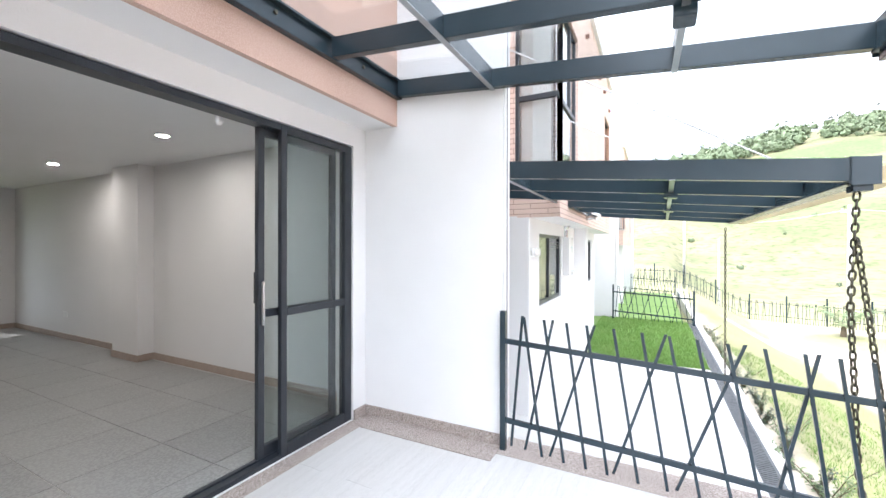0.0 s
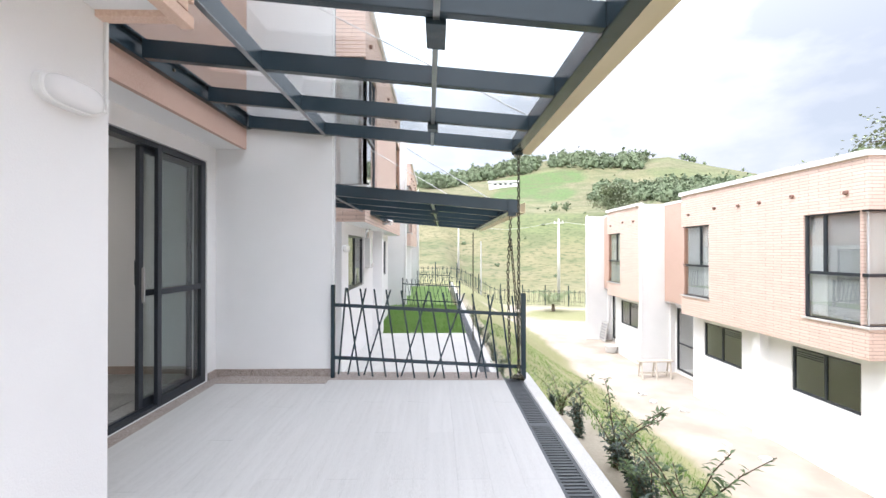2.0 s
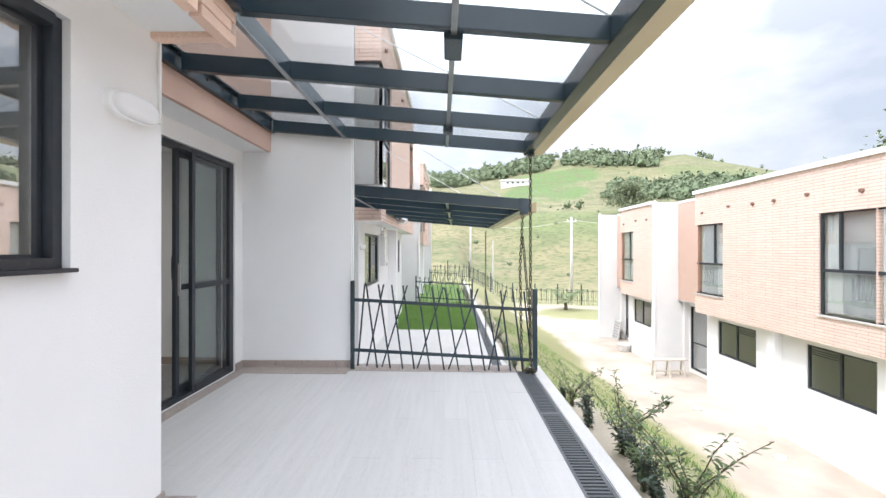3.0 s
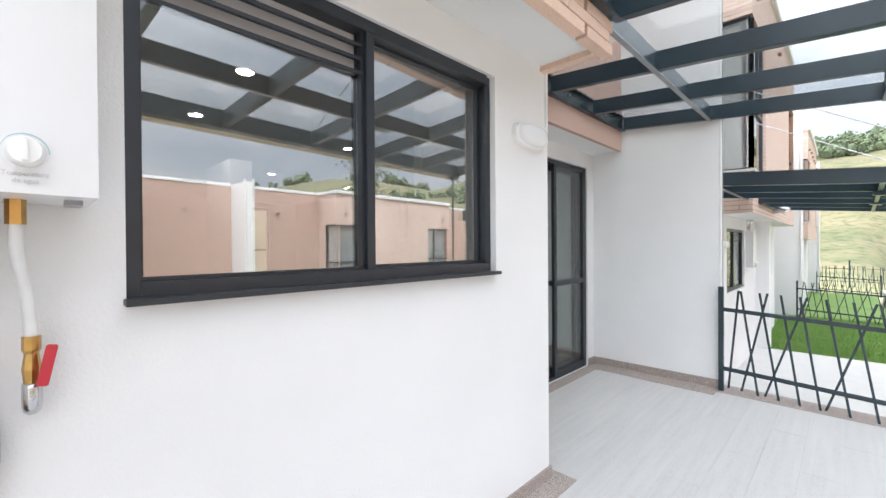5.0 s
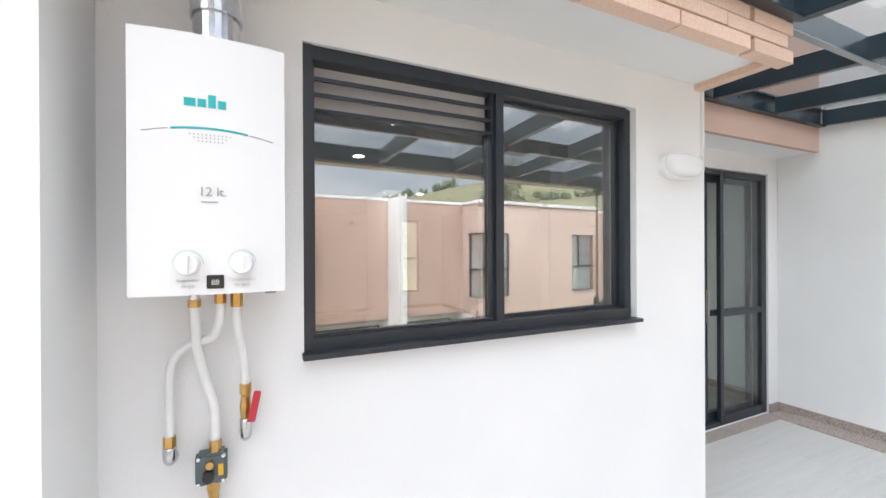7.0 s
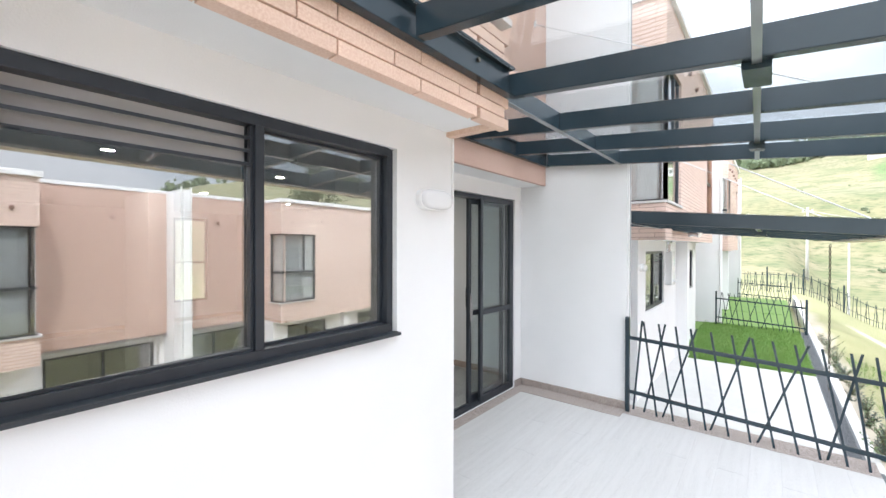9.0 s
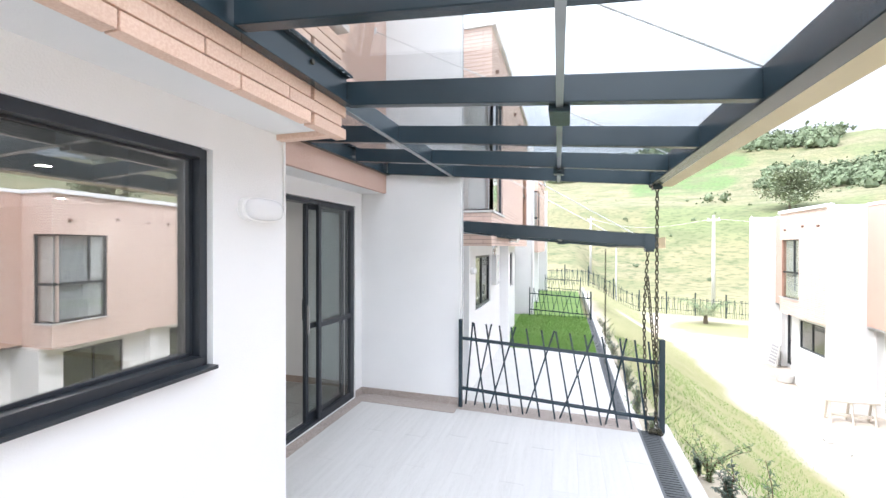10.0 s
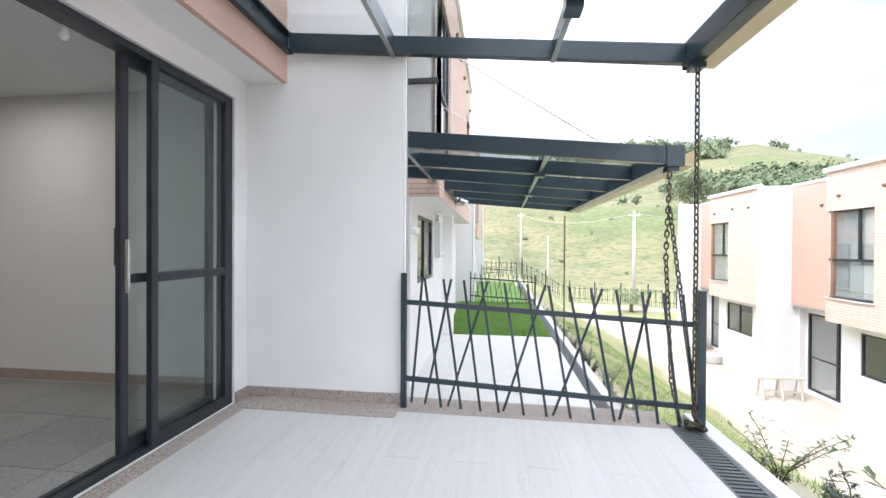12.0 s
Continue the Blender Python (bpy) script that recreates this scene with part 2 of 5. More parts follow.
M_GRASS = material("lawn_blades", (0.13, 0.27, 0.045), 0.6, second=(0.19, 0.30, 0.075), scale=1.8, mix=0.7)
M_LAWN = material("lawn_soil", (0.11, 0.22, 0.04), 0.85, second=(0.16, 0.245, 0.065), scale=2.5, bump=1.0, bump_scale=60)
# Woods lightened in the base colour to carry the haze of distance.
M_WOODS = material("hazed_far_foliage", (0.135, 0.175, 0.10), 0.95, second=(0.18, 0.205, 0.125), scale=0.05, fine=(0.115, 0.155, 0.085), bump_scale=1.2)
island_tint(M_WOODS, 0.25)
# Leaves paler than foliage is: far haze is put into the colour.
M_TREE = material("hazed_tree_leaves", (0.20, 0.24, 0.145), 0.7, second=(0.26, 0.28, 0.185), scale=0.4)
island_tint(M_TREE, 0.5)
M_BARK = material("bark", (0.16, 0.125, 0.09), 0.9, second=(0.11, 0.085, 0.06), scale=8, bump=0.8)
M_WOOD = material("rough_timber", (0.62, 0.57, 0.50), 0.8, second=(0.55, 0.49, 0.42), scale=10, stretch=(1, 1, 6))
M_POLE = material("concrete_pole", (0.52, 0.51, 0.49), 0.85, second=(0.45, 0.44, 0.42), scale=3)
M_WIRE = material("stay_wire", (0.62, 0.62, 0.62), 0.35, 0.7)
M_LIGHT = emitter("downlight_lens", (1.0, 0.93, 0.85), 290.0)
M_COUNTER = material("dark_stone_counter", (0.05, 0.05, 0.05), 0.25, second=(0.09, 0.088, 0.085), scale=60)
M_CABINET = material("brown_melamine", (0.30, 0.20, 0.14), 0.45, second=(0.25, 0.165, 0.115), scale=8, stretch=(1, 1, 8))


# ---- building helpers ----
def box(bm, x0, x1, y0, y1, z0, z1):
    vs = [bm.verts.new((x, y, z)) for x in (x0, x1) for y in (y0, y1) for z in (z0, z1)]
    for f in ((0, 1, 3, 2), (4, 6, 7, 5), (0, 4, 5, 1), (2, 3, 7, 6), (0, 2, 6, 4), (1, 5, 7, 3)):
        bm.faces.new([vs[i] for i in f])
    return vs


def holed(bm, x0, x1, y0, y1, z0, z1, a, b, c, d):
    """A slab across y and z with an opening from a to b and c to d: one closed ring."""
    outer, inside = ((y0, z0), (y1, z0), (y1, z1), (y0, z1)), ((a, c), (b, c), (b, d), (a, d))
    ring = [[[bm.verts.new((x, y, z)) for y, z in loop] for loop in (outer, inside)] for x in (x0, x1)]
    for k in range(4):
        j = (k + 1) % 4
        for o, i in ring:
            bm.faces.new((o[k], o[j], i[j], i[k]))
        for q in (0, 1):
            bm.faces.new((ring[0][q][k], ring[0][q][j], ring[1][q][j], ring[1][q][k]))


def prism(bm, corners):
    """A box from eight corners in box() order."""
    vs = [bm.verts.new(c) for c in corners]
    for f in ((0, 1, 3, 2), (4, 6, 7, 5), (0, 4, 5, 1), (2, 3, 7, 6), (0, 2, 6, 4), (1, 5, 7, 3)):
        bm.faces.new([vs[i] for i in f])


def tube(bm, pts, r, sides=8, caps=True):
    """A round tube along a line of points; r is one radius or one for each point."""
    pts = [Vector(p) for p in pts]
    rs = r if isinstance(r, (list, tuple)) else [r] * len(pts)
    rings, side = [], None
    for i, p in enumerate(pts):
        d = (pts[min(i + 1, len(pts) - 1)] - pts[max(i - 1, 0)]).normalized()
        if side is None:
            side = d.cross(Vector((0, 0, 1)) if abs(d.z) < 0.9 else Vector((1, 0, 0))).normalized()
        side = (side - d * side.dot(d)).normalized()
        up = d.cross(side)
        rings.append([bm.verts.new(p + (side * math.cos(a) + up * math.sin(a)) * rs[i]) for a in (2 * math.pi * k / sides for k in range(sides))])
    for a, b in zip(rings, rings[1:]):
        for k in range(sides):
            bm.faces.new((a[k], a[(k + 1) % sides], b[(k + 1) % sides], b[k]))
    if caps:
        bm.faces.new(rings[0][::-1])
        bm.faces.new(rings[-1])


def smooth_path(pts, n=6):
    """Points along a Catmull-Rom line."""
    pts = [Vector(p) for p in pts]
    q = [2 * pts[0] - pts[1], *pts, 2 * pts[-1] - pts[-2]]
    out = []
    for i in range(1, len(q) - 2):
        for k in range(n):
            t = k / n
            a, b, c, d = q[i - 1], q[i], q[i + 1], q[i + 2]
            out.append(0.5 * (2 * b + (c - a) * t + (2 * a - 5 * b + 4 * c - d) * t * t + (3 * b - a - 3 * c + d) * t ** 3))
    return out + [pts[-1]]


def finish(bm, name, mat, bevel=0.0, smooth=False):
    bmesh.ops.recalc_face_normals(bm, faces=bm.faces)
    if bevel:
        bmesh.ops.bevel(bm, geom=bm.edges[:], offset=bevel, segments=2, affect="EDGES", clamp_overlap=True)
    me = bpy.data.meshes.new(name)
    bm.to_mesh(me)
    bm.free()
    me.materials.append(mat)
    if smooth:
        me.shade_smooth()
    return me


def part(name, bm, mat, parent, label="", bevel=0.0, smooth=False):
    ob = new(name, finish(bm, name, mat, bevel, smooth))
    if parent:
        ob.parent = parent
    return tagged(ob, label)


def boxes(*rows):
    bm = bmesh.new()
    for r in rows:
        (holed if len(r) == 10 else box)(bm, *r)
    return bm


def tubes(pts, r, sides=8):
    bm = bmesh.new()
    tube(bm, pts, r, sides)
    return bm


def thing(name, label, category, group="", kind=""):
    return tagged(new(name), label, category, group, kind)


def structure(name, bm, mat, label, category, bevel=0.0, smooth=False):
    return tagged(part(name, bm, mat, None, label, bevel, smooth), label, category, "", "structure")


def with_hole(rows, x0, x1, y0, y1, z0, z1, hy0, hy1, hz0, hz1):
    """A wall slab across y and z with one opening."""
    return rows + [(x0, x1, y0, y1, z0, z1, hy0, hy1, hz0, hz1)]


# ---- fitted plan ----
XK, XD, XB, XT, XF = -0.867, -1.710, -0.503, -1.376, -0.484   # kitchen wall, door wall, brick face, tan wall, end of the party fin
XW = -1.69                                                  # face of the wall round the door
YC, YB, YF = 0.58, 0.565, 2.995                              # kitchen corner, end of the brick block, face of the fin
YP = -2.18                                                  # line shared by two kitchens
ZS, ZR = 2.378, 5.93                                        # soffit, parapet
PITCH = 2 * (YF + 0.075 - YP)
DROP = 0.59                                                 # the next terraces lie lower
WY0, WY1, WZ0, WZ1 = -1.354, 0.090, 1.24, 2.202              # opening of the kitchen window
ZD = 2.395                                                  # soffit over the door
ZB = 2.350                                                  # lowest brick course


def floor_z(x):
    return 0.019 - 0.0068 * x


def roof_z(x):
    return 2.4905 - 0.0866 * x


# ---- our own house: walls, soffits, floors ----
structure("wall_kitchen", boxes(*with_hole([], XK - 0.15, XK, YP, YC, -0.3, ZS, WY0, WY1, WZ0, WZ1)), M_WHITE, "white plastered wall with a wide window beside the terrace", "wall")
structure("wall_return", boxes((XD - 0.15, XK - 0.15, YC - 0.15, YC, -0.3, ZD)), M_WHITE, "white plastered return of the door recess", "wall")
structure("wall_door", boxes(*with_hole([], XD - 0.15, XW, YC, YF, -0.3, ZD, 0.83, 2.836, 0.03, 2.235)), M_WHITE, "white plastered wall round the sliding door", "wall")
structure("wall_fin", boxes((XD - 0.15, XF, YF, YF + 0.0745, -1.2, ZR)), M_WHITE, "tall white plastered party fin at the end of the terrace", "wall")
structure("fin_render", boxes((XW + 0.002, XF - 0.001, YF - 0.004, YF, 0.02, 2.388)), M_WHITE, "smooth lower render coat on the party fin", "wall", bevel=0.0015)
structure("wall_pier", boxes((XK, -0.567, -2.33, -1.85, -0.3, ZS)), M_WHITE, "white plastered pier beside the water heater", "wall")
structure("soffit_kitchen", boxes((XK - 0.15, XB - 0.06, YP, YB - 0.06, ZS, ZS + 0.1)), M_WHITE, "white painted soffit under the brick overhang", "ceiling")
structure("soffit_door", boxes((XD - 0.15, XT - 0.04, YC, YF, ZD, 2.45)), M_WHITE, "white painted soffit over the sliding door", "ceiling")
structure("wall_tan", boxes((XT - 0.15, XT - 0.042, YB, YF, 2.45, 2.70), (XT - 0.15, XT, YB, YF, 2.70, ZR), (XT - 0.04, XT, YC, YF, ZD - 0.002, 2.70)), M_TAN, "tan stucco band and upper wall over the door", "wall")
bm = boxes(*with_hole([], XB - 0.20, XB - 0.06, YP, YB - 0.06, ZS + 0.104, ZR - 0.05, -0.66, YB - 0.06, 2.95, 4.96))
box(bm, XT + 0.002, XB - 0.20, YB - 0.20, YB - 0.06, ZS + 0.104, 2.9)
box(bm, XT + 0.002, XB - 0.20, YB - 0.20, YB - 0.06, 4.96, ZR - 0.05)
structure("wall_upper", bm, M_MORTAR, "upper storey wall behind the brick facing", "wall")
structure("coping", boxes((XB - 0.22, XB + 0.02, YP, YB + 0.02, ZR - 0.05, ZR + 0.05), (XT - 0.2, XB - 0.22, YB - 0.2, YB + 0.02, ZR - 0.05, ZR + 0.05)), M_CONC, "pale concrete coping of the parapet", "roof")
structure("roof_slab", boxes((-9.6, XT - 0.15, -2.2, 2.97, 5.7, 5.85)), M_CONC, "flat concrete roof slab", "roof")
structure("upper_floor_slab", boxes((-9.55, XT - 0.16, -2.2, YF - 0.002, 2.452, 2.62), (-9.55, XD - 0.16, YF - 0.002, 3.26, 2.432, 2.62)), M_CEIL, "concrete slab of the upper storey", "ceiling")

# interior, seen through door and window
structure("ceiling", boxes((-9.4, XD - 0.15, -1.9, YF, 2.43, 2.45), (-9.4, XD - 0.16, YF, 3.10, 2.43, 2.4315), (XD - 0.15, XK - 0.15, -1.9, YC - 0.15, 2.43, 2.45)), M_CEIL, "plain white ceiling of the living room", "ceiling")
structure("wall_party", boxes((-9.5, XD - 0.152, 3.10, 3.26, -0.3, 2.43), (-5.68, -5.08, 2.92, 3.10, 0.0, 2.43)), M_INWALL, "pale interior wall with a projecting column", "wall")
structure("wall_back", boxes(*with_hole([], -9.55, -9.4, -1.9, 3.10, -0.3, 2.43, 1.75, 2.45, 0.45, 2.3)), M_INWALL, "pale rear wall of the living room with a window", "wall")
structure("wall_south", boxes((-9.5, XK - 0.15, -2.33, -1.9, -0.3, 2.43)), M_INWALL, "pale side wall of the kitchen", "wall")
structure("skirting", boxes((-5.065, XD - 0.152, 3.085, 3.099, 0.03, 0.11), (-5.079, -5.065, 2.905, 3.099, 0.03, 0.11), (-5.681, -5.079, 2.905, 2.919, 0.03, 0.11), (-9.385, -5.681, 3.085, 3.099, 0.03, 0.11), (-9.4, -9.385, -1.9, 3.085, 0.03, 0.11)), M_SKIRT, "beige tile skirting along the interior walls", "skirting")
inner = structure("floor_interior", boxes((-9.4, XD - 0.15, -1.9, 3.10, -0.3, 0.026), (XD - 0.15, XK - 0.15, -1.9, YC - 0.15, -0.3, 0.026)), M_INGROUT, "grey porcelain tile floor with light joints", "floor")

# terrace slab, granite borders, kerb
bm = bmesh.new()
prism(bm, [(x, y, z) for x in (-1.675, 1.300) for y in (-4.6, 2.87) for z in (-0.32, floor_z(x) - 0.006)])
deck = structure("floor_terrace", bm, M_GROUT, "pale wood-look tile terrace floor", "floor")
bm = bmesh.new()
prism(bm, [(x, y, z) for x in (XW, -1.555) for y in (YC, YF) for z in (-0.3, 0.030)])
prism(bm, [(x, y, z) for x in (-1.555, XF) for y in (2.75, YF) for z in (-0.3, floor_z(x) + 0.008)])
box(bm, XD - 0.15, XW, 0.83, 2.84, -0.3, 0.029)
structure("granite_border", bm, M_GRANITE, "washed granite border strip along door and fin", "floor", bevel=0.003)
bm = bmesh.new()
prism(bm, [(x, y, z) for x in (XF, 1.300) for y in (2.87, YF + 0.15) for z in (-1.2, floor_z(x) + 0.004)])
structure("fence_kerb", bm, M_GRANITE, "washed granite kerb under the railing", "kerb")
structure("baseboard", boxes((XW + 0.018, XF + 0.001, YF - 0.018, YF, 0.0, 0.106), (XW, XW + 0.018, 2.84, YF, 0.0, 0.106)), M_GRANITE, "washed granite skirting of the fin", "skirting", bevel=0.003)
bm = bmesh.new()
prism(bm, [(x, y, z) for x in (XK, XK + 0.13) for y in (-1.9, YC + 0.08) for z in (-0.3, floor_z(x) + 0.010)])
prism(bm, [(x, y, z) for x in (-1.555, XK) for y in (YC, YC + 0.08) for z in (-0.3, floor_z(x) + 0.009)])
structure("granite_strip", bm, M_GRANITE, "washed granite strip round the kitchen corner", "floor")
structure("baseboard_kitchen", boxes((XK, XK + 0.014, -1.9, YC + 0.014, 0.0, 0.10), (-1.555, XK, YC, YC + 0.014, 0.0, 0.10)), M_GRANITE, "washed granite skirting of the kitchen wall", "skirting", bevel=0.003)
structure("terrace_kerb", boxes((1.488, 1.605, -4.6, 3.16, -0.6, 0.010)), M_CONC, "pale concrete kerb beside the drain", "kerb", bevel=0.006)


# ---- sliding door ----
def sliding_door(z0=0.03):
    d = thing("sliding_door", "half-open sliding glass door in a black aluminium frame", "door", kind="structure")
    fx0, fx1 = XD - 0.10, XD + 0.004
    part("outer_frame", boxes((fx0, fx1, 0.83, 0.85, z0, z0 + 2.197), (fx0, fx1, 2.806, 2.836, z0, z0 + 2.197), (fx0, fx1, 0.85, 2.806, z0 + 2.157, z0 + 2.197), (fx0, fx1, 0.85, 2.806, z0, z0 + 0.03), (fx0 + 0.045, fx0 + 0.052, 0.85, 2.806, z0 + 0.03, z0 + 0.042)), M_ALU, d, bevel=0.002)
    for nm, xa, ya, yb, lab in (("fixed_leaf", XD - 0.026, 2.135, 2.803, "fixed glazed leaf"), ("sliding_leaf", XD - 0.090, 2.010, 2.72, "sliding glazed leaf pushed open")):
        a, b = (z0 + 0.004, z0 + 2.193) if nm == "fixed_leaf" else (z0 + 0.032, z0 + 2.155)
        xb = xa + 0.034
        leaf = part(nm, boxes((xa, xb, ya, ya + 0.05, a, b), (xa, xb, yb - 0.05, yb, a, b), (xa, xb, ya + 0.05, yb - 0.05, b - 0.05, b), (xa, xb, ya + 0.05, yb - 0.05, a, a + 0.075), (xa, xb, ya + 0.05, yb - 0.05, 0.965, 1.015)), M_ALU, d, lab, bevel=0.003)
        for za, zb in ((a + 0.075, 0.965), (1.015, b - 0.05)):
            g = part("pane", boxes((xa + 0.012, xa + 0.018, ya + 0.05, yb - 0.05, za, zb)), M_DOORGLASS, leaf)
            g.visible_shadow = False
        if nm == "sliding_leaf":
            part("lock", boxes((xa - 0.004, xa, ya - 0.006, ya + 0.03, 1.06, 1.26), (xb, xb + 0.03, ya + 0.015, ya + 0.03, 0.92, 1.2)), M_CHROME, leaf, "steel latch plate", bevel=0.003)
    return d


sliding_door()


# ---- kitchen window ----
def kitchen_window():
    w = thing("window_kitchen", "black aluminium sliding window with top louvres", "window", kind="structure")
    y0, y1, z0, z1 = WY0, WY1, WZ0, WZ1
    ym = -0.634
    xf = XK - 0.012
    for name, b in (("jamb", (xf - 0.085, xf, y0, y0 + 0.03, z0, z1)), ("jamb", (xf - 0.085, xf - 0.02, y1 - 0.04, y1, z0, z1)), ("head", (xf - 0.085, xf - 0.005, y0 + 0.03, y1 - 0.04, z1 - 0.045, z1)), ("bottom_rail", (xf - 0.085, xf, y0 + 0.03, y1 - 0.04, z0, z0 + 0.05)), ("mullion", (xf - 0.06, xf - 0.004, ym - 0.018, ym + 0.018, z0 + 0.05, z1 - 0.045))):
        part(name, boxes(b), M_ALU, w, bevel=0.002)
    part("sill", boxes((XK - 0.012, XK + 0.045, y0 - 0.006, y1 - 0.012, z0 - 0.004, z0 + 0.012)), M_ALU, w, bevel=0.0015)
    part("fixed_sash", boxes((xf - 0.05, xf - 0.02, y0 + 0.03, ym - 0.018, z0 + 0.05, z0 + 0.060), (xf - 0.05, xf - 0.02, y0 + 0.03, y0 + 0.038, z0 + 0.060, z1 - 0.045), (xf - 0.05, xf - 0.02, ym - 0.03, ym - 0.018, z0 + 0.060, z1 - 0.045)), M_ALU, w, bevel=0.002)
    for i in range(3):
        z = 2.006 + i * 0.05
        bm = bmesh.new()
        prism(bm, [(xf - 0.02 - 0.026 * (1 - k), y, z + 0.006 * (1 - k) + h) for k in (0, 1) for y in (y0 + 0.038, ym - 0.03) for h in (-0.006, 0.006)])
        part("louvre_slat", bm, M_ALU, w)
    def skewed_pane(x, ya, yb, za, zb, parent):
        """Glass that sits a little askew in its groove."""
        bm = bmesh.new()
        prism(bm, [(x + d - 0.042 * (y - (ya + yb) / 2), y, z) for d in (-0.003, 0.003) for y in (ya, yb) for z in (za, zb)])
        return part("pane", bm, M_KITGLASS, parent)

    g = skewed_pane(xf - 0.035, y0 + 0.038, ym - 0.03, z0 + 0.060, 2.006, w)
    g.visible_shadow = False
    part("insect_screen", boxes((xf - 0.064, xf - 0.061, y0 + 0.038, ym - 0.03, 2.006, z1 - 0.045)), M_SCREEN, w, "grey insect screen behind the louvres")
    s = part("sliding_sash", boxes((xf - 0.083, xf - 0.058, ym - 0.034, ym + 0.018, z0 + 0.05, z1 - 0.045), (xf - 0.083, xf - 0.058, y1 - 0.058, y1 - 0.04, z0 + 0.05, z1 - 0.045), (xf - 0.083, xf - 0.058, ym + 0.018, y1 - 0.058, z0 + 0.05, z0 + 0.064), (xf - 0.083, xf - 0.058, ym + 0.018, y1 - 0.058, z1 - 0.056, z1 - 0.045)), M_ALU, w, bevel=0.002)
    g = skewed_pane(xf - 0.070, ym + 0.018, y1 - 0.058, z0 + 0.064, z1 - 0.056, s)
    g.visible_shadow = False


kitchen_window()


# ---- pergola ----
def sloped(bm, x0, x1, y0, y1, lo, hi):
    prism(bm, [(x, y, roof_z(x) + h) for x in (x0, x1) for y in (y0, y1) for h in (lo, hi)])


def channel(x0, x1, y0, y1, z0, z1, web=0.012, lip=0.015):
    """A steel C-channel along y that opens towards +x."""
    bm = bmesh.new()
    outline = ((x0, z0), (x1, z0), (x1, z0 + lip), (x0 + web, z0 + lip), (x0 + web, z1 - lip), (x1, z1 - lip), (x1, z1), (x0, z1))
    a, b = ([bm.verts.new((x, y, z)) for x, z in outline] for y in (y0, y1))
    for k in range(8):
        bm.faces.new((a[k], a[(k + 1) % 8], b[(k + 1) % 8], b[k]))
    for v in (a, b):
        for q in ((0, 1, 2, 3), (0, 3, 4, 7), (4, 5, 6, 7)):
            bm.faces.new([v[i] for i in q])
    return bm


RAFTERS = (2.953, 2.221, 1.447, 0.625, -0.19, -1.03)


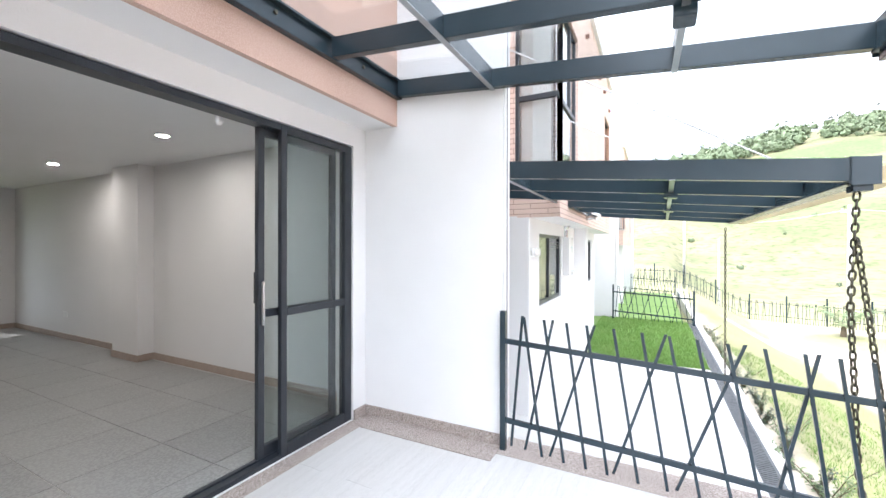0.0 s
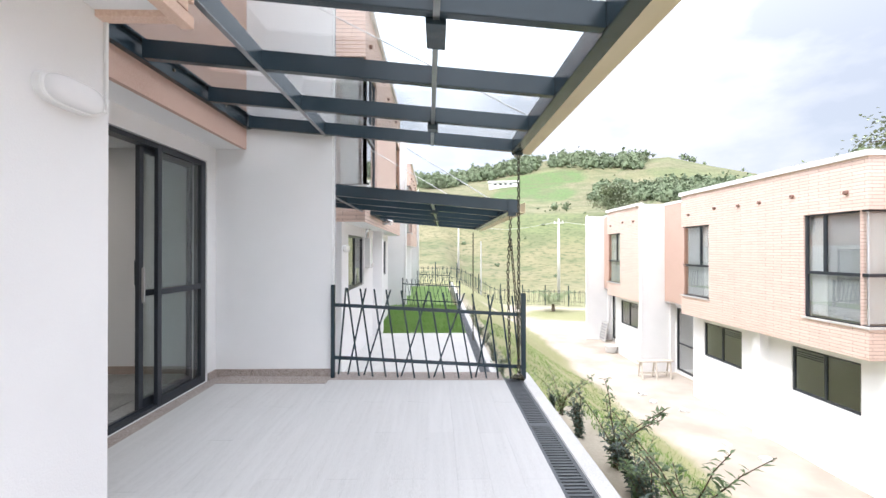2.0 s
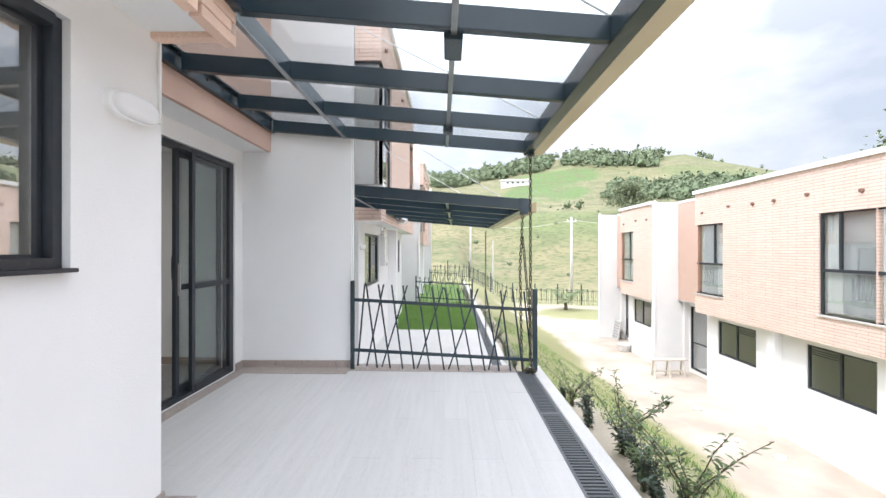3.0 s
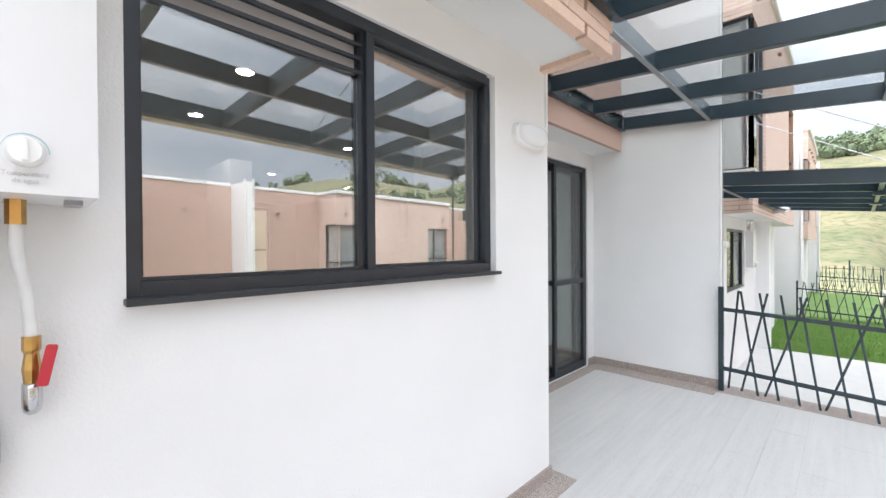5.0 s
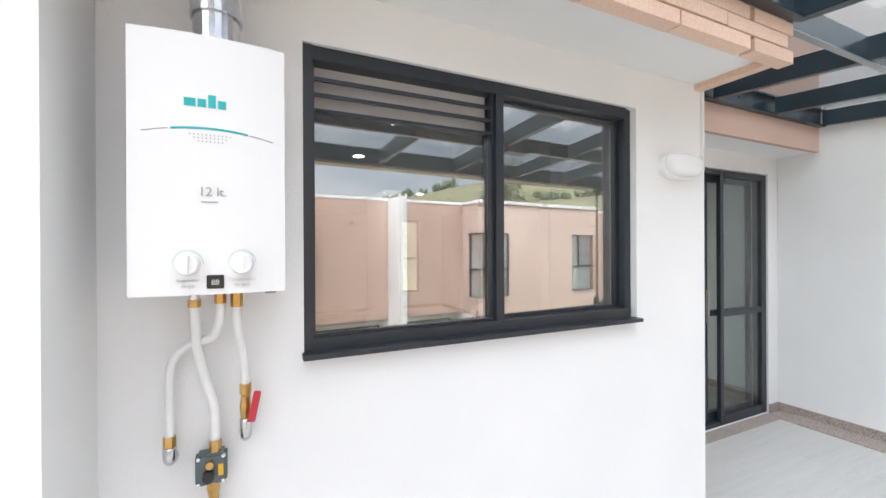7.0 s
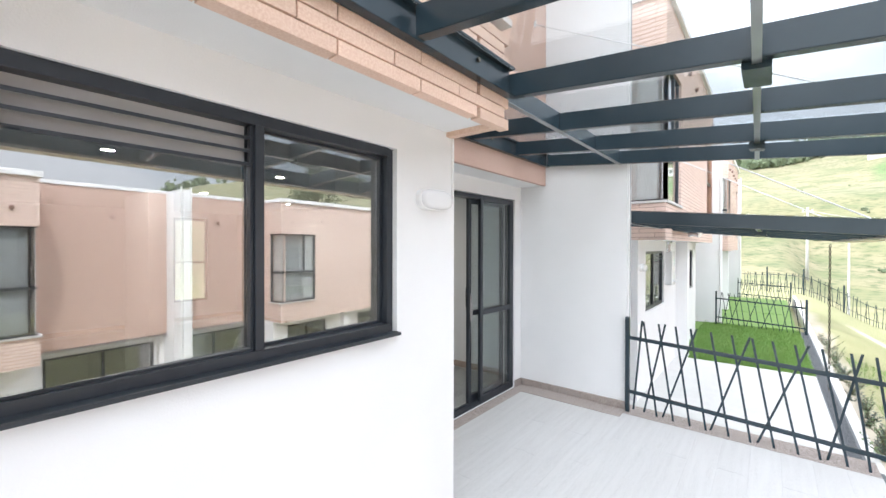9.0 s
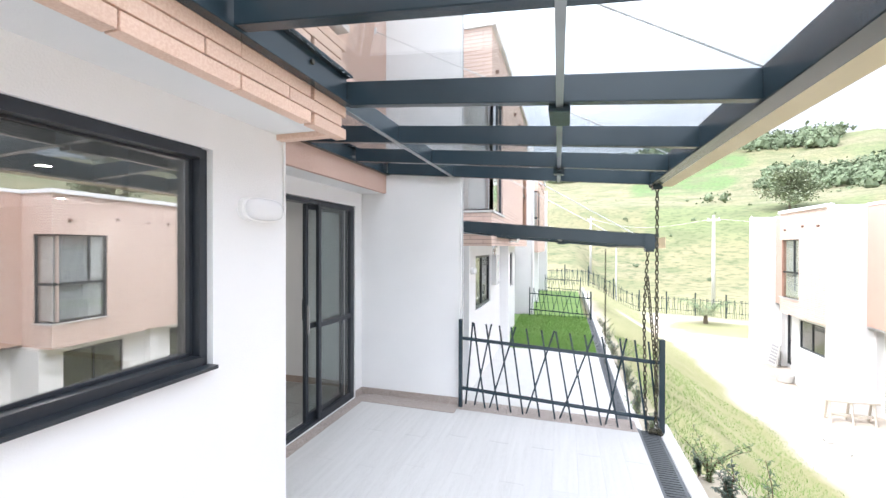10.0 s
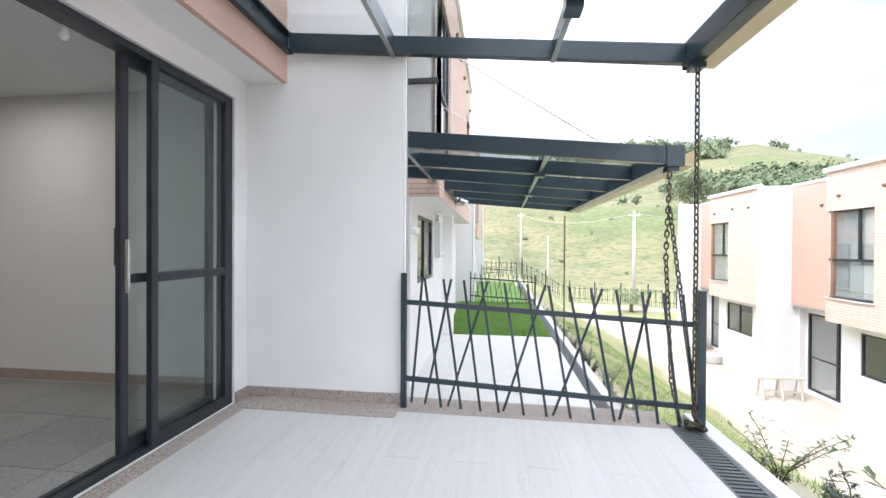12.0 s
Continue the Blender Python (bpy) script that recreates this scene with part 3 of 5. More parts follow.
def pergola():
    p = thing("pergola", "charcoal steel pergola with a glass roof over the terrace", "pergola", "pergolas along the row")
    xi = XT + 0.05
    for xb, ya, yb, za, zb in ((XT, YB, YF - 0.002, 2.60, 2.75), (XB, -1.06, 0.597, 2.522, 2.685)):
        part("wall_beam", channel(xb, xb + 0.05, ya, yb, za, zb), M_STEEL, p, bevel=0.002)
    for i, y in enumerate(RAFTERS):
        bm = bmesh.new()
        sloped(bm, xi if y > 0.64 else (XB if y > 0.6 else XB + 0.05), 1.393, y - 0.028, y + 0.028, 0.0, 0.125)
        part("rafter", bm, M_STEEL, p, bevel=0.003)
    bm = bmesh.new()
    sloped(bm, 1.393, 1.483, -1.06, 2.982, -0.012, 0.135)
    part("outer_beam", bm, M_STEEL, p, bevel=0.004)
    bm = bmesh.new()
    sloped(bm, 1.483, 1.594, -1.06, 2.985, -0.008, 0.0)
    sloped(bm, 1.586, 1.594, -1.06, 2.985, 0.0, 0.11)
    part("gutter", bm, M_CREAM, p, "cream folded sheet-metal gutter")
    for x0, slant in ((-0.553, 0.0), (0.563, 0.019)):
        ys = RAFTERS if x0 > 0 else RAFTERS[:4]
        run = lambda y: x0 + slant * (RAFTERS[0] - y)
        for ya, yb in zip(ys[1:], ys):
            bm = bmesh.new()
            prism(bm, [(run(y) + s, y, roof_z(run(y)) + h) for s in (-0.014, 0.014) for y in (ya + 0.028, yb - 0.028) for h in (0.0, 0.125)])
            part("purlin", bm, M_STEEL, p, bevel=0.002)
        bm = bmesh.new()
        prism(bm, [(run(y) + s, y, roof_z(run(y)) + h) for s in (-0.016, 0.016) for y in (ys[-1] - 0.03, ys[0] + 0.03) for h in (-0.006, -0.001)])
        part("cover_strip", bm, M_STRIP, p, "pale aluminium cover strip")
    bm = bmesh.new()
    sloped(bm, 0.555, 0.655, 0.655, 0.905, -0.025, 0.07)
    part("junction_box", bm, M_STEEL, p, bevel=0.004)
    bm = bmesh.new()
    sloped(bm, 0.53, 0.62, 2.252, 2.37, -0.045, 0.05)
    part("junction_box", bm, M_STEEL, p, bevel=0.004)
    part("end_plate", boxes((1.40, 1.52, 2.983, 2.989, roof_z(1.45) - 0.02, roof_z(1.45) + 0.13), (1.415, 1.495, 2.87, 2.966, roof_z(1.45) - 0.05, roof_z(1.45) - 0.014)), M_STEEL, p, bevel=0.002)
    for y in (2.55, 1.80, 1.10):
        part("bolt", tubes([(XT + 0.012, y, 2.69), (XT + 0.024, y, 2.69)], 0.012, 6), M_CHAIN, p)
    for y in (0.28, -0.5):
        part("bolt", tubes([(XB + 0.012, y, 2.625), (XB + 0.024, y, 2.625)], 0.012, 6), M_CHAIN, p)
    for ya, yb in zip(RAFTERS[1:], RAFTERS):
        edges = (xi, -0.553, 0.563, 1.43) if yb > 0.64 else (XB + 0.05, 0.563, 1.43)
        for xa, xb in zip(edges, edges[1:]):
            bm = bmesh.new()
            sloped(bm, xa + 0.003, xb - 0.003, ya + 0.003, yb - 0.003, 0.128, 0.136)
            g = part("pane", bm, M_ROOFGLASS, p, "clear roof glass")
            g.visible_shadow = False
    for ya, yo in ((2.70, 2.27), (0.66, 0.645)):
        a, b = Vector((XT, ya, 4.13)), Vector((1.43, yo, roof_z(1.43) + 0.14))
        part("stay_rod", tubes([a, b], 0.006, 6), M_WIRE, p)
        part("anchor_eye", tubes([a - Vector((0, 0, 0.035)), a + Vector((0.012, 0, 0.035))], 0.012, 8), M_WIRE, p)
    return p


our_pergola = pergola()
# The next house has the same pergola, mirrored about the fin and lower.
copy_thing(our_pergola, Matrix.Translation((0, 2 * (YF + 0.075) + 0.06, -DROP)) @ Matrix.Diagonal((1, -1, 1, 1)))


# ---- railings ----
def railing():
    f = thing("railing", "charcoal steel railing of crossing slanted bars", "railing", "railings between the terraces")
    y = 2.95
    part("post", boxes((-0.487, -0.447, y - 0.02, y + 0.02, 0.002, 0.965)), M_STEEL, f, bevel=0.002)
    part("post", boxes((1.505, 1.555, y - 0.025, y + 0.025, -0.05, 0.875)), M_STEEL, f, bevel=0.002)
    for za, zb in ((0.758, 0.652), (0.214, 0.110)):
        bm = bmesh.new()
        prism(bm, [(x, yy, z + h) for x, z in ((-0.447, za), (1.505, zb)) for yy in (y - 0.012, y + 0.012) for h in (-0.017, 0.017)])
        part("rail", bm, M_STEEL, f, bevel=0.002)
    tops = (-0.336, -0.315, -0.180, -0.128, -0.035, 0.089, 0.133, 0.247, 0.403, 0.530, 0.546, 0.683, 0.826, 0.911, 0.989, 1.154, 1.219, 1.288, 1.409)
    feet = (-0.414, -0.192, -0.050, -0.315, 0.086, 0.213, -0.147, 0.385, 0.540, 0.245, 0.700, 0.854, 0.988, 0.586, 1.143, 1.266, 1.025, 1.399, 1.502)
    for a, b in zip(tops, feet):
        front = -0.018 if b > a else 0.018
        za, zb = 0.935 - 0.048 * (a + 0.336), 0.036 - 0.038 * (b + 0.414)
        bm = bmesh.new()
        prism(bm, [(x + s, y + front + q, z) for x, z in ((b, zb), (a, za)) for s in (-0.0085, 0.0085) for q in (-0.006, 0.006)])
        part("bar", bm, M_STEEL, f)
    return f


our_railing = railing()
our_railing.matrix_basis = Matrix.Translation((-0.0006, 0, 0.018)) @ Matrix.Diagonal((0.988, 1, 1, 1))
copy_thing(our_railing, Matrix.Translation((-0.1, 9.85, 0.018 - DROP)))
copy_thing(our_railing, Matrix.Translation((-0.1, 9.85 + PITCH, -DROP - 0.25)))


# ---- chains ----
def link_mesh():
    bm = bmesh.new()
    ring = [(0.0135 * math.cos(a), 0, 0.022 * math.sin(a) + (0.006 if math.sin(a) > 0 else -0.006)) for a in (2 * math.pi * k / 10 for k in range(11))]
    tube(bm, ring, 0.0058, 5, caps=False)
    return finish(bm, "link", M_CHAIN, smooth=True)


LINK = link_mesh()


def chain(points, label):
    c = thing("rain_chain", label, "chain", "rain chains")
    pts = [Vector(p) for p in points]
    left, i = 0.0, 0
    for a, b in zip(pts, pts[1:]):
        d = (b - a).normalized()
        s = left
        while s < (b - a).length:
            o = new("link", LINK)
            o.parent = c
            o.matrix_local = Matrix.Translation(a + d * s) @ (-d).to_track_quat("Z", "Y").to_matrix().to_4x4() @ Matrix.Rotation((i % 2) * math.pi / 2 + 0.3, 4, "Z")
            s += 0.043
            i += 1
        left = s - (b - a).length
    return c


rnd = random.Random(4)
heap = [(1.445 + 0.05 * math.cos(1.9 * k) * (1 - k / 60), 2.90 + 0.055 * math.sin(2.3 * k), 0.025 + 0.03 * (k % 3) / 3) for k in range(14)]
chain([(1.455, 2.90, 2.31), (1.455, 2.90, 1.0), (1.452, 2.90, 0.09), *heap], "dark steel rain chain heaped on the drain grate")
chain([(1.44, 3.27, 1.70), (1.40, 3.22, 1.10), (1.395, 3.10, 0.25), (1.38, 2.93, 0.03)], "dark steel rain chain hanging from the lower pergola")
chain([(1.44, 3.26, 1.45), (1.47, 3.16, 0.9), (1.485, 3.02, 0.35)], "dark steel chain tied across to the railing post")
chain([(1.40, 7.50, 1.70), (1.40, 7.50, -0.6)], "dark steel rain chain at the far pergola corner")


# ---- drain ----
def drain(y0, y1, z, fine=True):
    d = thing("drain_channel", "dark cast-iron slotted drain grate let into the terrace edge", "drain", "drains along the terraces")
    # Near-black channel floor: the slots' darkness is put into its colour.
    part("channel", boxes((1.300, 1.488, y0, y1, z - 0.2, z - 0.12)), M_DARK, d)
    part("grate_frame", boxes((1.300, 1.325, y0, y1, z - 0.12, z), (1.463, 1.488, y0, y1, z - 0.12, z)), M_GRATE, d)
    if fine:
        me, jm = finish(boxes((1.325, 1.463, -0.009, 0.009, z - 0.03, z - 0.002)), "bar", M_GRATE), finish(boxes((1.325, 1.463, -0.022, 0.022, z - 0.03, z)), "bar", M_GRATE)
        n = int((y1 - y0) / 0.034)
        for k in range(n):
            o = new("bar", jm if k % 45 == 22 else me)
            o.parent, o.location = d, (0, y0 + 0.017 + k * 0.034, 0)
    else:
        tagged(part("grating", boxes(*[(1.325, 1.463, y0 + k * 0.04, y0 + k * 0.04 + 0.022, z - 0.03, z - 0.002) for k in range(int((y1 - y0) / 0.04))]), M_GRATE, d), kind="stuff")
    return d


drain(-2.0, 2.98, 0.006)
drain(3.19, 13.35, -0.05 - DROP, fine=False)


# ---- the other houses of the two rows ----
def corner_window(parent, k=0.0):
    w = tagged(new("corner_window"), "tall black-framed corner window")
    w.parent = parent
    y0, y1, z0, z1, xo, xi = -0.66 + k, YB - 0.03 + k, 2.95, 4.96, XB - 0.035, XB - 0.55
    rows = [(xo - 0.05, xo, y0, y0 + 0.045, z0, z1), (xi, xi + 0.04, y1 - 0.05, y1, z0, z1)]
    for z, h in ((z0, 0.018), (3.80, 0.06), (z1 - 0.03, 0.03)):   # the two panes meet glass to glass at the corner
        rows += [(xo - 0.045, xo, y0 + 0.045, y1, z, z + h), (xi + 0.04, xo - 0.045, y1 - 0.045, y1, z, z + h)]
    rows += [(xo - 0.05, xo, -0.28 + k, -0.235 + k, 3.86, z1 - 0.03)]
    part("frame", boxes(*rows), M_ALU, w)
    part("sill", boxes((xo - 0.1, XB + 0.03, y0 - 0.03, YB + 0.03 + k, z0 - 0.035, z0), (xi - 0.03, xo - 0.1, YB - 0.1 + k, YB + 0.03 + k, z0 - 0.035, z0)), M_CONC, w)
    part("blind", boxes((xo - 0.095, xo - 0.085, y0 + 0.06, -0.29 + k, z0 + 0.05, z1 - 0.05)), M_PLASTIC, w, "white roller blind behind the narrow pane")
    # Greyed cloth: painted shade, where the other blinds are white.
    part("blind", boxes((xo - 0.095, xo - 0.085, -0.28 + k, y1 - 0.10, z0 + 0.04, z1 - 0.05)), M_BLIND, w, "roller blind behind the wide pane, greyed for room shade")
    part("blind", boxes((xi + 0.05, xo - 0.10, y1 - 0.095, y1 - 0.085, z0 + 0.04, z1 - 0.05)), M_PLASTIC, w, "white roller blind behind the end pane")
    part("joint", boxes((xo - 0.03, xo - 0.018, y1 - 0.03, y1 - 0.018, z0 + 0.02, 3.80), (xo - 0.03, xo - 0.018, y1 - 0.03, y1 - 0.018, 3.86, z1 - 0.03)), M_FAINT, w, "pale sealant where the panes meet")
    for z in ((z0 + 0.018, 3.80), (3.86, z1 - 0.03)):
        for b in ((xo - 0.027, xo - 0.021, y0 + 0.045, y1 - 0.03, z[0], z[1]), (xi + 0.04, xo - 0.03, y1 - 0.027, y1 - 0.021, z[0], z[1])):
            g = part("pane", boxes(b), M_CORNERGLASS, w)
            g.visible_shadow = False
    return w


def house_front_parts(h, k):
    """Upper storey and openings shared by every house of the rows."""
    corner_window(h, k)
    part("downpipe", tubes([(XF - 0.035, YF - 0.03, 0.95), (XF - 0.035, YF - 0.03, 6.0)], 0.022), M_PLASTIC, h)


def row_house(k=0.0):
    yc, yb, w0, w1 = YC + k, YB + k, WY0 + k, WY1 + k   # k lengthens the kitchen block
    h = thing("row_house", "two-storey row house, white plaster below and brick above", "house", "row houses")
    part("kitchen_wall", boxes(*with_hole([], XK - 0.15, XK, YP, yc, -0.6, ZS, w0, w1, WZ0, WZ1)), M_WHITE, h)
    rows = with_hole([], XD - 0.15, XD, yc, YF, -0.6, ZD, 0.83 + k, 2.84, 0.03, 2.235)
    part("door_wall", boxes(*rows), M_WHITE, h)
    part("return_wall", boxes((XD, XK - 0.15, yc - 0.15, yc, -0.6, ZD)), M_WHITE, h)
    part("pier", boxes((XK, -0.66, YP, YP + 0.15, -0.6, ZS)), M_WHITE, h)
    part("party_fin", boxes((XD - 0.15, XF, YF, YF + 0.0745, -1.0, ZR)), M_WHITE, h, "white party fin")
    part("soffit", boxes((XK - 0.15, XB - 0.02, YP, yb - 0.02, ZS, ZS + 0.1), (XD - 0.15, XT, yc, YF, ZD, 2.45)), M_WHITE, h)
    bm = boxes(*with_hole([], XB - 0.14, XB, YP, yb - 0.14, ZS + 0.001, ZR - 0.05, -0.66 + k, yb - 0.14, 2.95, 4.96))
    part("upper_wall", bm, M_BRICKWALL, h, "brick-faced upper wall")
    part("end_wall", boxes((XT, XB, yb - 0.14, yb, ZS + 0.001, 2.95)), M_BRICKWALL, h, "brick-faced end wall")
    part("end_wall", boxes((XT, XB, yb - 0.14, yb, 4.96, ZR - 0.05)), M_BRICKWALL, h, "brick-faced end wall")
    part("end_wall", boxes((XT, XB - 0.55, yb - 0.14, yb, 2.95, 4.96)), M_BRICKWALL, h, "brick-faced end wall")
    part("lining", boxes((-1.92, XB - 0.145, YP + 0.1, yb - 0.145, 2.62, 2.66), (-1.92, XB - 0.145, YP + 0.1, yb - 0.145, 5.3, 5.34), (XT - 0.02, XB - 0.57, yb - 0.16, yb - 0.145, 2.66, 5.3), (XB - 0.155, XB - 0.145, YP + 0.1, -0.64 + k, 2.66, 5.3)), M_CEIL, h, "white room lining")
    part("tan_wall", boxes((XT - 0.15, XT, yb, YF, ZD, ZR - 0.05)), M_TAN, h, "tan stucco wall")
    part("coping", boxes((XB - 0.16, XB + 0.06, YP, yb + 0.04, ZR - 0.05, ZR + 0.05), (XT - 0.17, XB - 0.16, yb - 0.15, yb + 0.04, ZR - 0.05, ZR + 0.03), (XT - 0.17, XT + 0.02, yb + 0.04, YF, ZR - 0.05, ZR + 0.03)), M_WHITE, h, "white painted coping")
    part("shell", boxes((-7.0, -6.85, YP, YF, -0.6, ZR - 0.3), (-6.85, XT - 0.16, YP, YP + 0.1, -0.6, ZR - 0.3), (-6.85, XT - 0.16, YF - 0.1, YF, -0.6, ZR - 0.3), (-6.85, XT - 0.16, YP + 0.1, YF - 0.1, 2.46, 2.62), (-6.85, XD - 0.15, YP + 0.1, YF - 0.1, -0.6, 0.0)), M_INWALL, h, "plain inner walls and floors")
    part("room_wall", boxes((-2.0, -1.92, YP + 0.1, yb - 0.15, 2.62, 5.5)), M_CEIL, h, "white inner wall behind the corner window")
    part("roof", boxes((-6.85, XT - 0.16, YP + 0.1, YF - 0.1, ZR - 0.5, ZR - 0.35)), M_CONC, h)
    w = part("kitchen_window", boxes((XK - 0.08, XK - 0.03, w0, w1, WZ0, WZ1, w0 + 0.04, w1 - 0.04, WZ0 + 0.05, WZ1 - 0.045)), M_ALU, h, "black aluminium kitchen window")
    g = part("pane", boxes((XK - 0.058, XK - 0.052, w0 + 0.04, w1 - 0.04, WZ0 + 0.05, WZ1 - 0.045)), M_GLASS, w)
    g.visible_shadow = False
    part("mullion", boxes((XK - 0.078, XK - 0.032, -0.645 + k, -0.60 + k, WZ0 + 0.05, WZ1 - 0.045)), M_ALU, w)
    for i in range(3):
        part("louvre_slat", boxes((XK - 0.049, XK - 0.035, w0 + 0.04, -0.645 + k, 2.006 + 0.045 * i, 2.021 + 0.045 * i)), M_ALU, w)
    d = part("glazed_door", boxes((XD - 0.08, XD - 0.02, 0.83 + k, 2.84, 0.03, 2.235, 0.88 + k, 2.79, 0.09, 2.185)), M_ALU, h, "black-framed sliding glass door")
    part("stile", boxes((XD - 0.078, XD - 0.022, 1.81 + k / 2, 1.87 + k / 2, 0.09, 2.185)), M_ALU, d)
    part("rail", boxes((XD - 0.07, XD - 0.03, 0.88 + k, 1.81 + k / 2, 0.96, 1.0)), M_ALU, d)
    part("rail", boxes((XD - 0.07, XD - 0.03, 1.87 + k / 2, 2.79, 0.96, 1.0)), M_ALU, d)
    g = part("pane", boxes((XD - 0.053, XD - 0.047, 0.88 + k, 2.79, 0.09, 2.185)), M_CORNERGLASS, d)
    g.visible_shadow = False
    for y, z in ((-1.75, 5.35), (-0.9, 5.38), (0.2 + k, 5.3), (1.9, 5.25)):
        x = XB if y < yb else XT
        part("drain_spout", tubes([(x - 0.02, y, z), (x + 0.05, y, z - 0.012)], 0.036, 8), M_CLAY, h)
    house_front_parts(h, k)
    return h


flip = Matrix.Diagonal((1, -1, 1, 1))
cross = Matrix.Diagonal((-1, 1, 1, 1))
FIN = YF + 0.075
base_house = row_house()
base_house.matrix_basis = Matrix.Translation((0, PITCH, -DROP))
next_house = row_house(0.5)
next_house.matrix_basis = Matrix.Translation((0, 2 * FIN, -DROP)) @ flip
copy_thing(base_house, Matrix.Translation((0, 2 * FIN + PITCH, -DROP - 0.25)) @ flip)
copy_thing(base_house, Matrix.Translation((0, 2 * PITCH, -DROP - 0.25)))
copy_thing(base_house, Matrix.Translation((0, 2 * YP - 0.002, 0)) @ flip)
OX, OY, OZ = 7.455, 7.98, -2.92
copy_thing(base_house, Matrix.Translation((OX, OY - YP + 0.06, OZ)) @ cross)
copy_thing(base_house, Matrix.Translation((OX - 0.005, OY + YP + 0.27, OZ)) @ cross @ flip)
copy_thing(base_house, Matrix.Translation((OX, OY - YP + PITCH / 2 + 0.08, OZ)) @ cross)
copy_thing(base_house, Matrix.Translation((OX, OY - YP - PITCH + 0.27, OZ)) @ cross)
copy_thing(base_house, Matrix.Translation((OX, OY + YP - PITCH + 0.27, OZ)) @ cross @ flip)
# our own upper corner window and downpipe
own = thing("upper_window", "tall black-framed corner window of our upper storey", "window", kind="structure")
corner_window(own)
pipe = thing("wall_conduits", "white and grey conduits up the edge of the fin", "conduit")
part("conduit", tubes([(XF + 0.010, YF + 0.02, 0.97), (XF + 0.010, YF + 0.02, 6.0)], 0.010), M_PLASTIC, pipe)
part("conduit", tubes([(XF + 0.012, YF + 0.05, 0.2), (XF + 0.012, YF + 0.05, 6.0)], 0.011), M_GREYPRINT, pipe, "dark grey conduit")

# neighbours' terraces and lawns
structure("neighbour_terrace", boxes((-1.74, 1.300, YF + 0.15, 8.27, -1.3, -DROP - 0.01)), M_CONC, "pale paved terrace of the lower house", "floor")
structure("neighbour_kerb", boxes((1.488, 1.605, YF + 0.16, 24, -1.6, -DROP - 0.05)), M_CONC, "pale concrete kerb along the lower terraces", "kerb")


# ---- ground: one sheet with embankment, yard and hills ----
def lerp_table(v, table):
    for (a, p), (b, q) in zip(table, table[1:]):
        if v <= b:
            t = max(0.0, (v - a) / (b - a))
            return p + (q - p) * t
    return table[-1][1]


def smooth(a, b, v):
    t = min(1.0, max(0.0, (v - a) / (b - a)))
    return t * t * (3 - 2 * t)


SKYLINE = ((-180, 5), (-60, 5), (-20, 8.5), (-3, 10.2), (1, 9.7), (6, 10.6), (11, 11.6), (17, 12.2), (24, 11.4), (30, 11.5), (36, 9.7), (41, 8.0), (48, 9.0), (55, 9.4), (64, 7.5), (72, 5.0), (90, 4), (140, 4), (180, 5))
EYE_X, EYE_Y = 0.5, -1.5


def ground_z(x, y):
    dx, dy = x - EYE_X, y - EYE_Y
    r, az = math.hypot(dx, dy), math.degrees(math.atan2(dx, dy))
    bed = -0.24 - 0.66 * smooth(2.98, 3.4, y) - 0.3 * smooth(13, 24, y)
    flat = bed if x < 1.95 else bed + (-3.02 - bed) * smooth(1.75, 6.1, x)
    if x < 1.95:
        flat = flat - 0.05 * smooth(1.6, 1.95, x)
    n = noise.noise(Vector((x * 0.02, y * 0.02, 0)))
    far = 34 + 2.0 * n
    if r < far or dy < -20:
        return flat + 0.04 * noise.noise(Vector((x * 0.7, y * 0.7, 3))) * smooth(2.2, 5, x)
    start = math.degrees(math.atan2(flat - 1.33, far))
    top = lerp_table(az, SKYLINE)
    fold = noise.noise(Vector((x * 0.009, y * 0.009, 1.7))) * 1.1 + noise.noise(Vector((x * 0.03, y * 0.03, 5))) * 0.35
    k1, k2 = smooth(30, 125, r), smooth(115, 330, r)
    el = start + (5.6 - start) * k1 + (top - 5.6) * k2 + fold * smooth(40, 90, r) * (1 - 0.5 * k2)
    z = 1.33 + r * math.tan(radians(el))
    if r > 330:
        z = 1.33 + 330 * math.tan(radians(el)) - (r - 330) * 0.12
    return z


